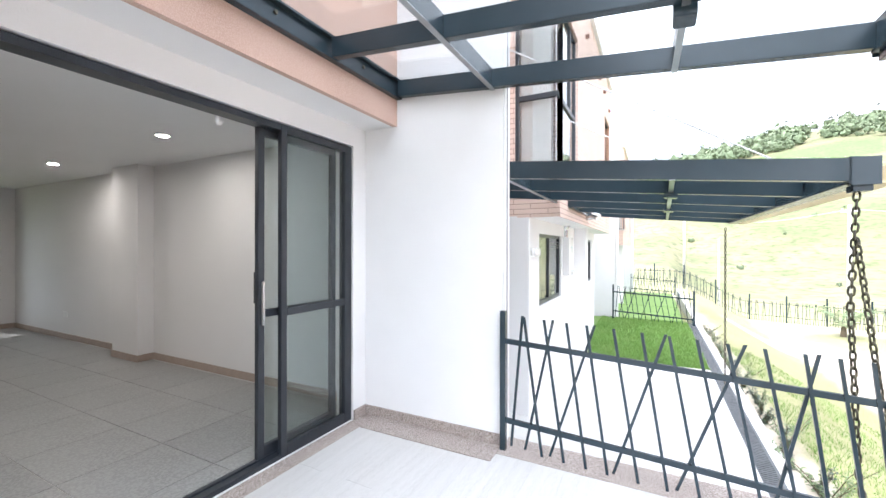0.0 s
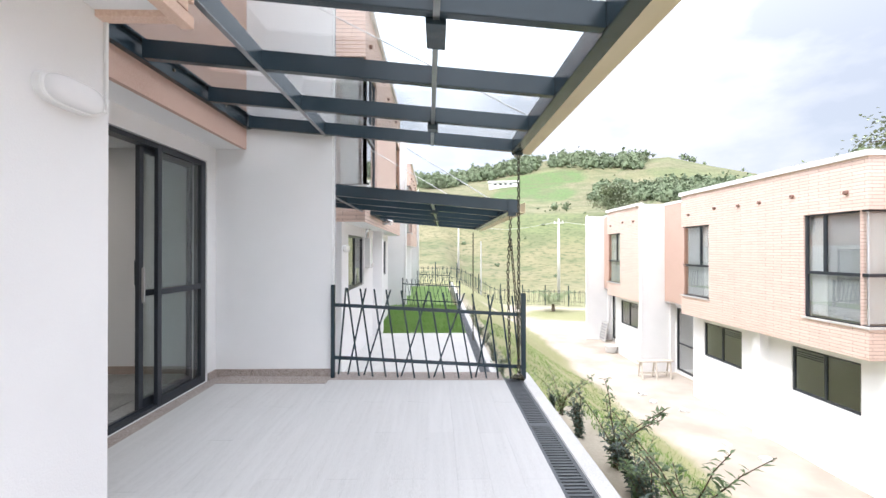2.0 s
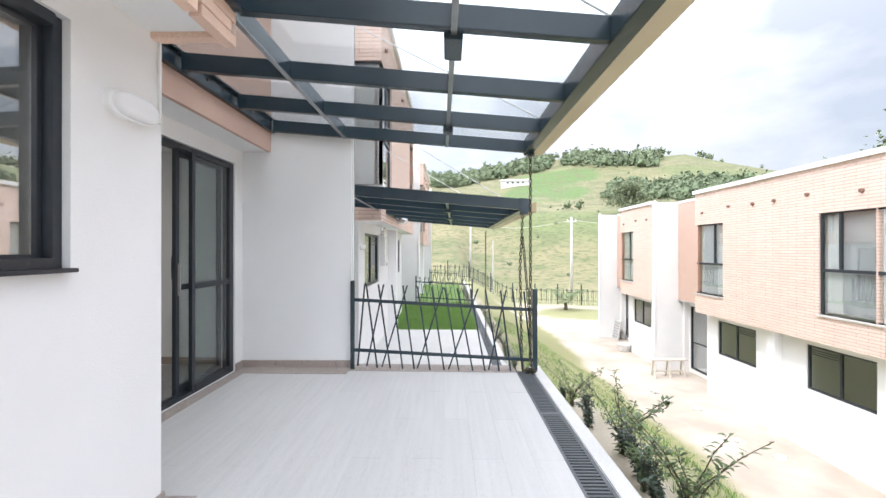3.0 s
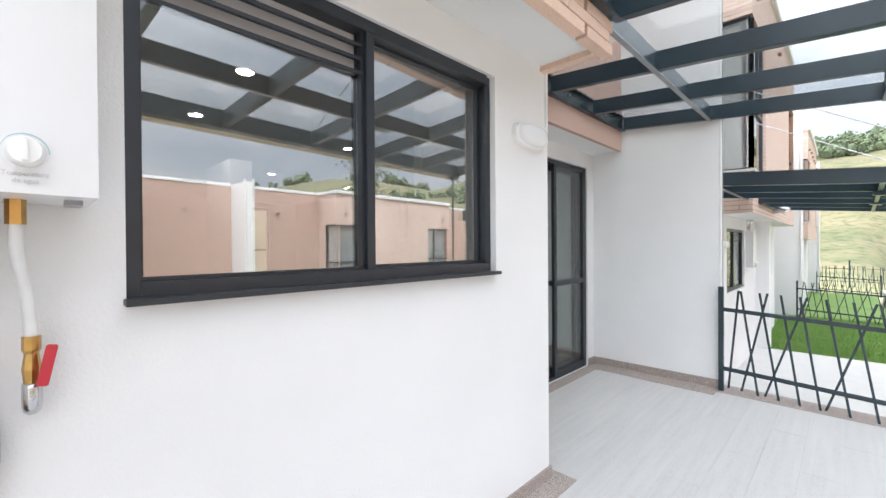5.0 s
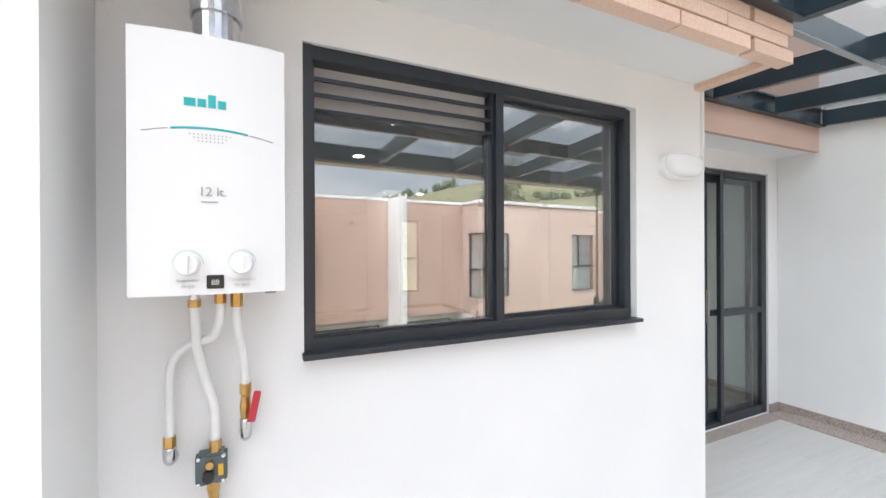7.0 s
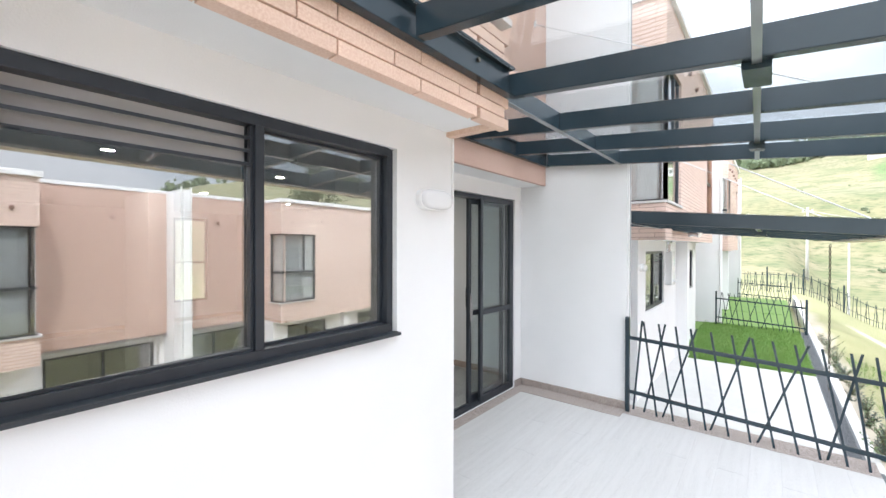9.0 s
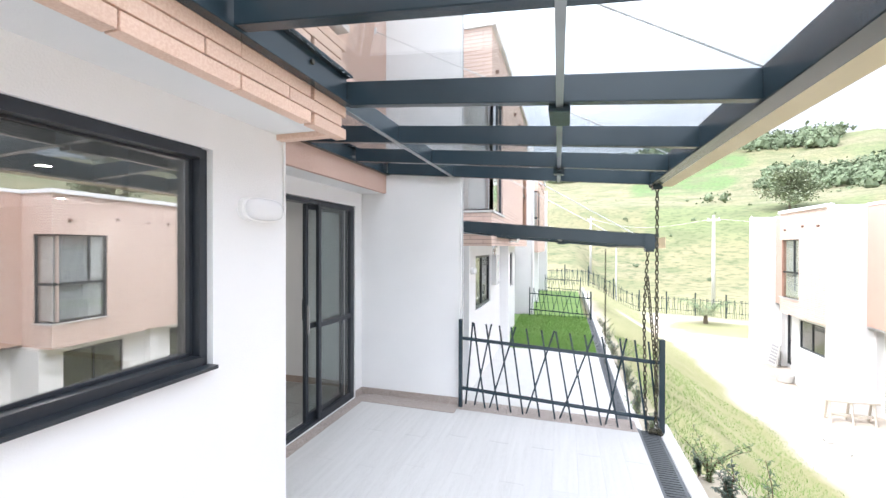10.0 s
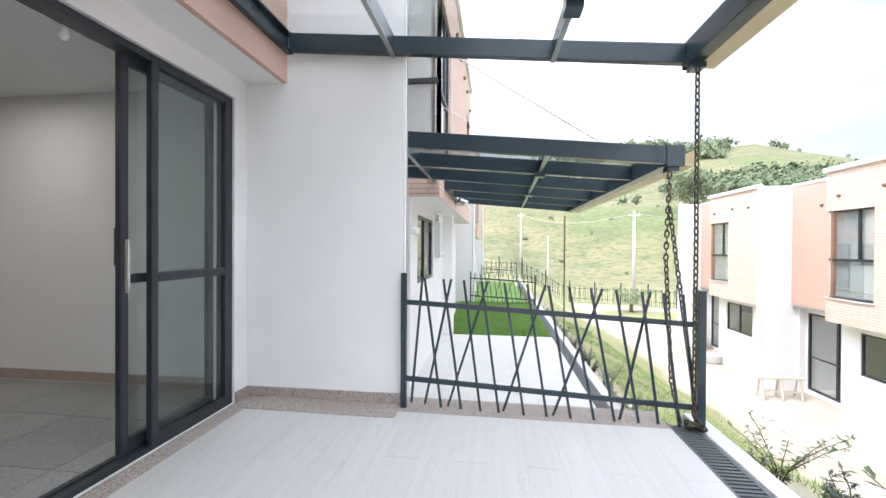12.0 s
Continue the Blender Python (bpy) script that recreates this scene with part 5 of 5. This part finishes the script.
# ---- planting ----
def leaf(bm, p, d, length, width, droop, rng):
    side = d.cross(Vector((0, 0, 1)))
    side = (side.normalized() if side.length > 1e-3 else Vector((1, 0, 0))) * width
    mid, tip = p + d * length * 0.5, p + d * length + Vector((0, 0, -droop))
    vs = [bm.verts.new(v) for v in (p, mid + side, tip, mid - side)]
    top = bm.verts.new(mid - Vector((0, 0, width * 0.5)))
    bm.faces.new((vs[0], vs[1], top))
    bm.faces.new((vs[1], vs[2], top))
    bm.faces.new((vs[2], vs[3], top))
    bm.faces.new((vs[3], vs[0], top))


def shrub(seed, height, leaves, mat, label, leaf_len=0.06):
    rng = random.Random(seed)
    s = thing("shrub", label, "shrub", "shrubs in the planting bed")
    stem, crown = bmesh.new(), bmesh.new()
    for i in range(7):
        a, lean = rng.uniform(0, 6.28), rng.uniform(0.15, 0.75)
        h = height * rng.uniform(0.6, 1.0)
        pts = [Vector((0.02 * math.cos(a), 0.02 * math.sin(a), -0.05))]
        for k in range(1, 6):
            t = k / 5
            pts.append(Vector((math.cos(a) * lean * h * t * t + rng.uniform(-0.012, 0.012), math.sin(a) * lean * h * t * t + rng.uniform(-0.012, 0.012), h * t)))
        tube(stem, pts, [0.006 * (1 - 0.13 * k) for k in range(6)], 5)
        for k in range(leaves):
            t = rng.uniform(0.06, 1.0) * 4.999
            j = int(t)
            p = pts[j].lerp(pts[j + 1], t - j)
            b = rng.uniform(0, 6.28)
            d = Vector((math.cos(b), math.sin(b), rng.uniform(0.0, 0.9))).normalized()
            leaf(crown, p, d, leaf_len * rng.uniform(0.6, 1.25), leaf_len * rng.uniform(0.13, 0.2), leaf_len * rng.uniform(0.0, 0.45), rng)
    part("stalk", stem, M_STEM, s)
    part("foliage", crown, mat, s)
    return s


tall = shrub(3, 0.62, 52, M_LEAF, "leafy green shrub with slender stems", 0.066)
dense = shrub(8, 0.36, 75, M_LEAFDARK, "low dark bluish-green shrub", 0.052)
tall.matrix_basis = pose(1.93, 1.70, -0.28)
dense.matrix_basis = pose(1.84, 2.22, -0.28)
for ob, x, y, sc, tn in ((tall, 1.84, 2.72, 0.72, 40), (dense, 1.93, 1.42, 1.1, 70), (tall, 1.98, 0.92, 1.02, 200), (dense, 1.86, 1.05, 1.0, 10), (tall, 1.87, 1.25, 0.7, 300), (dense, 1.92, 0.45, 1.15, 120), (tall, 1.95, 0.1, 0.95, 80), (dense, 1.88, -0.5, 1.0, 33), (tall, 1.95, -1.1, 0.9, 140), (dense, 1.80, 2.86, 0.6, 150)):
    copy_thing(ob, pose(x, y, -0.28, 0, 0, tn) @ Matrix.Scale(sc, 4))
for i in range(26):
    y = 3.7 + i * 0.42
    copy_thing(dense if i % 3 else tall, pose(1.82 + 0.07 * math.sin(i * 2.1), y, -0.94 - 0.02 * i * 0.4, 0, 0, i * 77) @ Matrix.Scale(0.75 + 0.2 * math.sin(i * 1.7) ** 2, 4))


def blades(name, label, spots, height, mat, seed):
    rng = random.Random(seed)
    verts, faces = [], []
    for x, y, z in spots:
        a, h, w = rng.uniform(0, 6.28), height * rng.uniform(0.5, 1.2), 0.0035 + 0.003 * rng.random()
        bx, by = math.cos(a) * w, math.sin(a) * w
        lx, ly = rng.uniform(-0.5, 0.5) * h, rng.uniform(-0.5, 0.5) * h
        n = len(verts)
        verts += [(x - bx, y - by, z), (x + bx, y + by, z), (x + lx, y + ly, z + h)]
        faces.append((n, n + 1, n + 2))
    me = bpy.data.meshes.new(name)
    me.from_pydata(verts, [], faces)
    me.materials.append(mat)
    return tagged(new(name, me), label, "grass", kind="stuff")


LAWN_Z = -DROP - 0.03
for a, b, dz in ((8.27, 13.29, 0.0), (13.45, 18.4, -0.25), (18.5, 24.0, -0.25)):
    structure("lawn", boxes((-1.7, 1.300, a, b, -1.6, LAWN_Z + dz)), M_LAWN, "mown green lawn behind the lower houses", "lawn")
rng = random.Random(12)
blades("lawn_grass", "fresh green lawn grass blades", [(rng.uniform(-0.9, 1.3), 8.27 + 5.0 * rng.random() ** 1.3, LAWN_Z) for _ in range(26000)], 0.06, M_GRASS, 1)
spots = []
for _ in range(24000):
    x, y = 2.05 + 3.7 * rng.random() ** 1.4, rng.uniform(-1.5, 12)
    if noise.noise(Vector((x * 1.1, y * 1.1, 4))) > -0.25:
        spots.append((x, y, ground_z(x, y) - 0.02))
blades("bank_grass", "sparse yellow-green grass on the bank", spots, 0.08, M_GRASS, 2)


# ---- trees, woods and things far off ----
def tree(name, label, seed, height, spread, mat, low=0.28, size=0.042, count=75):
    rng = random.Random(seed)
    t = thing(name, label, "tree")
    wood, crown = bmesh.new(), bmesh.new()
    tube(wood, [(0, 0, -1), (0.05, 0, height * 0.3), (0, 0.1, height * 0.75)], [height * 0.03, height * 0.022, height * 0.008], 8)
    tips = []
    for i in range(22):
        a, z0 = rng.uniform(0, 6.28), height * rng.uniform(low, 0.7)
        reach = spread * rng.uniform(0.35, 1.0) * (1.15 - 0.5 * z0 / height)
        tip = Vector((math.cos(a) * reach, math.sin(a) * reach, z0 + height * rng.uniform(0.05, 0.3)))
        tube(wood, [(0, 0, z0), tip * 0.5 + Vector((0, 0, z0 * 0.55)), tip], [height * 0.011, height * 0.007, height * 0.003], 5)
        tips += [tip, tip * 0.72 + Vector((0, 0, z0 * 0.3))]
    for p in tips:
        for _ in range(count):
            q = p + Vector((rng.gauss(0, 1), rng.gauss(0, 1), rng.gauss(0, 0.7))) * spread * 0.17
            d = Vector((rng.uniform(-1, 1), rng.uniform(-1, 1), rng.uniform(-0.6, 0.9))).normalized()
            leaf(crown, q, d, height * size, height * size * 0.38, height * size * 0.2, rng)
    part("trunk", wood, M_BARK, t)
    part("crown", crown, mat, t)
    return t


def polar(r, az):
    x, y = EYE_X + r * math.sin(radians(az)), EYE_Y + r * math.cos(radians(az))
    return x, y, ground_z(x, y)


field_tree = tree("field_tree", "broad green tree on the hillside pasture", 5, 8.2, 5.4, M_TREE, 0.12, 0.055, 130)
field_tree.location = polar(112, 23.6)
big = tree("yard_tree", "tall loose-crowned tree behind the brick houses", 9, 20.5 - polar(77, 50.2)[2], 6.0, M_TREE, 0.25, 0.028, 60)
big.location = polar(77, 50.2)


def woods():
    rng = random.Random(21)
    base = bmesh.new()
    bmesh.ops.create_icosphere(base, subdivisions=1, radius=1.0)
    bv = [v.co.copy() for v in base.verts]
    bf = [tuple(v.index for v in f.verts) for f in base.faces]
    base.free()
    verts, faces = [], []

    def clump(x, y, z, s, tall):
        n = len(verts)
        off = Vector((rng.uniform(0, 90), rng.uniform(0, 90), 0))
        for v in bv:
            k = s * (0.6 + 0.7 * noise.noise(v * 1.9 + off))
            verts.append((x + v.x * k, y + v.y * k, z + v.z * k * tall))
        faces.extend(tuple(n + i for i in f) for f in bf)
        for _ in range(26):   # ragged sprays of leaves round the core
            u = Vector((rng.gauss(0, 1), rng.gauss(0, 1), rng.gauss(0.25, 0.9))).normalized()
            k = s * (0.75 + 0.7 * noise.noise(u * 1.9 + off)) * rng.uniform(0.75, 1.2)
            c = Vector((x + u.x * k, y + u.y * k, z + u.z * k * tall))
            p = Vector((rng.uniform(-1, 1), rng.uniform(-1, 1), rng.uniform(-1, 1))).normalized()
            q = p.cross(u).normalized()
            w = s * rng.uniform(0.16, 0.34)
            n = len(verts)
            verts.extend([c - p * w, c + q * w * 0.7, c + p * w, c - q * w * 0.7])
            faces.append((n, n + 1, n + 2, n + 3))

    def inside(v, a, b, soft):
        return smooth(a - soft, a + soft, v) * (1 - smooth(b - soft, b + soft, v))

    for _ in range(26000):
        r, az = rng.uniform(120, 332), rng.uniform(-8, 75)
        x, y, z = polar(r, az)
        w = noise.noise(Vector((x * 0.012, y * 0.012, 40))) * 0.6 + noise.noise(Vector((x * 0.05, y * 0.05, 8))) * 0.45
        band = inside(az, 21, 37, 2) * inside(r, 158 + 0.8 * (36 - az), 224, 9)
        right = inside(az, 36, 48, 2) * inside(r, 195, 222, 10)
        crest = smooth(312, 326, r) * (0.5 if az > 27 or az < 15 else 0.2)
        left = inside(az, -8, 15, 2) * inside(r, 248, 320, 14) * 0.6
        mid = inside(az, 16, 28, 1.5) * inside(r, 262, 312, 8) * 0.55
        open_field = inside(az, 8, 20, 1) * inside(r, 150, 246, 6) + 1.5 * inside(az, 28, 44, 1) * inside(r, 232, 311, 6)
        if w + 0.85 * band + 0.5 * right + crest + left + mid - open_field > 0.42 + 0.25 * rng.random():
            s = (1.1 + 2.6 * rng.random() ** 3) * (r / 250)
            clump(x, y, z + 0.8 * s, s, rng.uniform(0.8, 1.5))
    for _ in range(26):
        x, y, z = polar(rng.uniform(60, 160), rng.uniform(0, 40))
        clump(x, y, z + 0.2, rng.uniform(0.3, 0.8), 0.9)
    me = bpy.data.meshes.new("far_woods")
    me.from_pydata(verts, [], faces)
    me.materials.append(M_WOODS)
    tagged(new("far_woods", me), "olive green woods and bushes on the hills", "woods", kind="stuff")


woods()


def farm_house():
    h = thing("farm_house", "long low white house far up the hillside", "house")
    part("wall", boxes((-8, 8, -2.5, 2.5, -4, 1.7)), M_WHITE, h)
    bm = bmesh.new()
    prism(bm, [(x, y, z) for x in (-8.6, 8.6) for y, z in ((-3.1, 1.6), (0, 2.7)) for z in (z, z + 0.2)])
    prism(bm, [(x, y, z) for x in (-8.6, 8.6) for y, z in ((0, 2.7), (3.1, 1.6)) for z in (z, z + 0.2)])
    part("roof", bm, M_CONC, h)
    for x in (-5, -2.2, 0.6, 3.4):
        part("window", boxes((x, x + 1.2, -2.56, -2.5, 0.2, 1.1)), M_BLACK, h)
    x, y, z = polar(230, 9.4)
    h.matrix_basis = pose(x, y, z + 0.6, 0, 0, -8)


farm_house()


def pole(r, az, height, wires=()):
    p = thing("utility_pole", "pale concrete utility pole beyond the yard fence", "pole", "utility poles")
    x, y, z = polar(r, az)
    part("shaft", tubes([(0, 0, -0.5), (0, 0, height)], [0.17, 0.10], 12), M_POLE, p, smooth=True)
    part("crossarm", boxes((-0.5, 0.5, -0.05, 0.05, height - 0.5, height - 0.4)), M_POLE, p)
    for dx in (-0.4, 0.4):
        part("insulator", tubes([(dx, 0, height - 0.4), (dx, 0, height - 0.22)], 0.05, 8), M_CONC, p)
    p.matrix_basis = pose(x, y, z, 0, 0, -20)
    return x, y, z + height


a = pole(43, 16.9, 8.2)
b = pole(64, 38.0, 8.2)
c = pole(60, 3.2, 8.0)
for p, q in ((a, b), (a, c)):
    o = thing("overhead_wire", "thin overhead wire between the poles", "wire", "overhead wires")
    pts = [Vector(p).lerp(Vector(q), k / 12) - Vector((0, 0, 1.0 * math.sin(math.pi * k / 12) + 0.3)) for k in range(13)]
    part("strand", tubes(pts, 0.02, 5), M_POLE, o)
o = thing("lamp_post", "slim white post at the yard fence", "post")
part("shaft", tubes([(0, 0, -0.4), (0, 0, 4.6)], [0.07, 0.05], 10), M_POLE, o)
o.location = polar(35, 6.4)


def yard_fence():
    f = thing("yard_fence", "dark metal picket fence along the edge of the yard", "fence")
    pickets = bmesh.new()
    pts = []
    for k in range(150):
        az = -6 + 30 * k / 149
        pts.append(polar(33.5, az))
    for i, (x, y, z) in enumerate(pts):
        d = 0.12 * math.sin(i * 1.9)
        tube(pickets, [(x, y, z - 0.1), (x + d, y, z + 1.25)], 0.012, 4)
        if i % 15 == 0:
            part("post", tubes([(x, y, z - 0.2), (x, y, z + 1.6)], 0.045, 6), M_STEEL, f)
    tagged(part("paling", pickets, M_STEEL, f), kind="stuff")
    for h in (0.35, 1.1):
        part("rail", tubes([(x, y, z + h) for x, y, z in pts], 0.014, 5), M_STEEL, f)


yard_fence()


def palm():
    rng = random.Random(2)
    p = thing("young_palm", "young palm with arching fronds in the yard", "palm")
    part("trunk", tubes([(0, 0, -0.1), (0, 0, 0.35)], [0.1, 0.07], 8), M_BARK, p)
    for i in range(13):
        a = i * 2.4
        bm = bmesh.new()
        L = rng.uniform(1.0, 1.5)
        for k in range(14):
            t = k / 14
            q = Vector((math.cos(a) * L * t * 0.75, math.sin(a) * L * t * 0.75, 0.35 + L * (1.15 * t - 0.8 * t * t)))
            for s in (-1, 1):
                leaf(bm, q, Vector((math.cos(a + s * 0.9), math.sin(a + s * 0.9), 0.25)).normalized(), 0.42 * (1 - 0.5 * t), 0.02, 0.1, rng)
        part("frond", bm, M_LEAF, p)
    p.matrix_basis = Matrix.Translation(polar(30.5, 16.2)) @ Matrix.Scale(1.5, 4)


palm()


def trestle():
    t = thing("timber_trestle", "rough timber trestle standing in the earth yard", "trestle")
    part("plank", boxes((-0.6, 0.6, -0.12, 0.12, 0.52, 0.57)), M_WOOD, t)
    for x in (-0.5, 0.0, 0.5):
        for s in (-1, 1):
            part("leg", tubes([(x, s * 0.05, 0.53), (x + 0.05 * s, s * 0.22, -0.03)], 0.03, 5), M_WOOD, t)
    part("brace", boxes((-0.5, 0.5, -0.03, 0.03, 0.12, 0.17)), M_WOOD, t)
    t.matrix_basis = pose(8.08, 12.5, -2.98, 0, 0, 2)


trestle()
o = thing("mixing_tub", "dusty builder's tub on bare earth", "tub")
part("tub", tubes([(0, 0, 0), (0, 0, 0.28)], [0.22, 0.28], 14), M_CONC, o)
o.location = (8.1, 16.0, -3.0)
o = thing("spare_shutter", "grey louvred panel leaning against the house", "panel")
part("frame", boxes((-0.03, 0.03, -0.4, 0.4, 0, 0.9)), M_CONC, o)
for i in range(6):
    part("slat", boxes((-0.045, -0.03, -0.34, 0.34, 0.1 + 0.13 * i, 0.17 + 0.13 * i)), M_GREYPRINT, o)
o.matrix_basis = pose(8.62, 18.3, -3.0, 0, 10, 0)
rng = random.Random(7)
for i in range(5):
    bm = bmesh.new()
    bmesh.ops.create_icosphere(bm, subdivisions=2, radius=0.16)
    for v in bm.verts:
        v.co = v.co * (0.7 + 0.6 * noise.noise(v.co * 7 + Vector((i, 0, 0))))
        v.co.z *= 0.5
    ob = part("rubble_stone", bm, M_CONC, None, "earth-coloured lump of rubble in the yard")
    tagged(ob, "", "stone", "rubble in the yard")
    ob.location = (7.3 + rng.uniform(-0.5, 0.5), 6.4 + rng.uniform(0, 9), -3.0)


# ---- pieces: interior tiles, terrace tiles, bricks ----
S = 0.582
me = finish(boxes((0.0025, S - 0.0025, 0.0025, S - 0.0025, -0.004, 0.004)), "tile", M_INTILE)
for i in range(-11, 2):
    for j in range(-8, 3):
        x, y = -2.04 + (i - 1) * S, 1.90 + (j - 0) * S
        if x >= -9.4 and x + S <= XD - 0.14 and y >= -1.95 and y + S <= 3.13:
            o = new("tile", me)
            o.parent, o.location = inner, (x, y, 0.026)

cut = finish(boxes((0.0025, 0.175, 0.0025, S - 0.0025, -0.004, 0.004)), "tile", M_INTILE)
for j in range(-8, 3):
    y = 1.90 + j * S
    if y >= -1.95 and y + S <= 3.13:
        o = new("tile", cut)
        o.parent, o.location = inner, (-2.04, y, 0.026)

W, L = 0.1897, 1.19
me = finish(boxes((-W / 2, W / 2, -L / 2, L / 2, -0.006, 0.004)), "tile", M_TILE)
half = finish(boxes((-W / 2, W / 2, -L / 4, L / 4, -0.006, 0.004)), "tile", M_TILE)
lean = Matrix.Rotation(math.atan(0.0068), 4, "Y")
for i in range(15):
    x = -1.553 + W / 2 + i * 0.1903
    stop = 2.747 if x + W / 2 < XF + 0.06 else 2.867
    y = stop - (0.0 if i % 2 else L / 2 + 0.0015)
    cuts = [(y - L / 2 - k * (L + 0.0008), me) for k in range(5)]
    if not i % 2:
        cuts.append((stop - L / 4, half))
    for yy, m in cuts:
        o = new("tile", m)
        o.parent = deck
        o.matrix_basis = Matrix.Translation((x, yy, floor_z(x))) @ lean

wall = bpy.data.objects["wall_upper"]
BL, BH, JT = 0.42, 0.0535, 0.0055
me = finish(boxes((-0.06, 0.0, -BL / 2, BL / 2, 0, BH)), "brick", M_BRICK, bevel=0.0015)
ms = finish(boxes((-BL / 2, BL / 2, -0.06, 0.0, 0, BH)), "brick", M_BRICK, bevel=0.0015)
rng = random.Random(30)
for r in range(16):
    z = ZB + r * (BH + JT)
    y = YB - BL / 2 - (0.0 if r % 2 else BL / 2 + 0.06)
    while y - BL / 2 > YP - 0.1:
        if not (z + BH > 2.87 and y > -0.85):
            o = new("brick", me)
            o.parent, o.location = wall, (XB + rng.uniform(-0.002, 0.002), y, z)
        y -= BL + JT
    if not r % 2:
        o = new("brick", me)
        o.parent, o.location, o.scale = wall, (XB, YB - 0.099, z), (1, 0.68, 1)
    x = XB - 0.062 - BL / 2 - (0.1 if r % 2 else 0)
    while x - BL / 2 > XT - 0.02 and z + BH < 2.87:
        o = new("brick", ms)
        o.parent, o.location = wall, (x, YB - rng.uniform(0, 0.002), z)
        x -= BL + JT
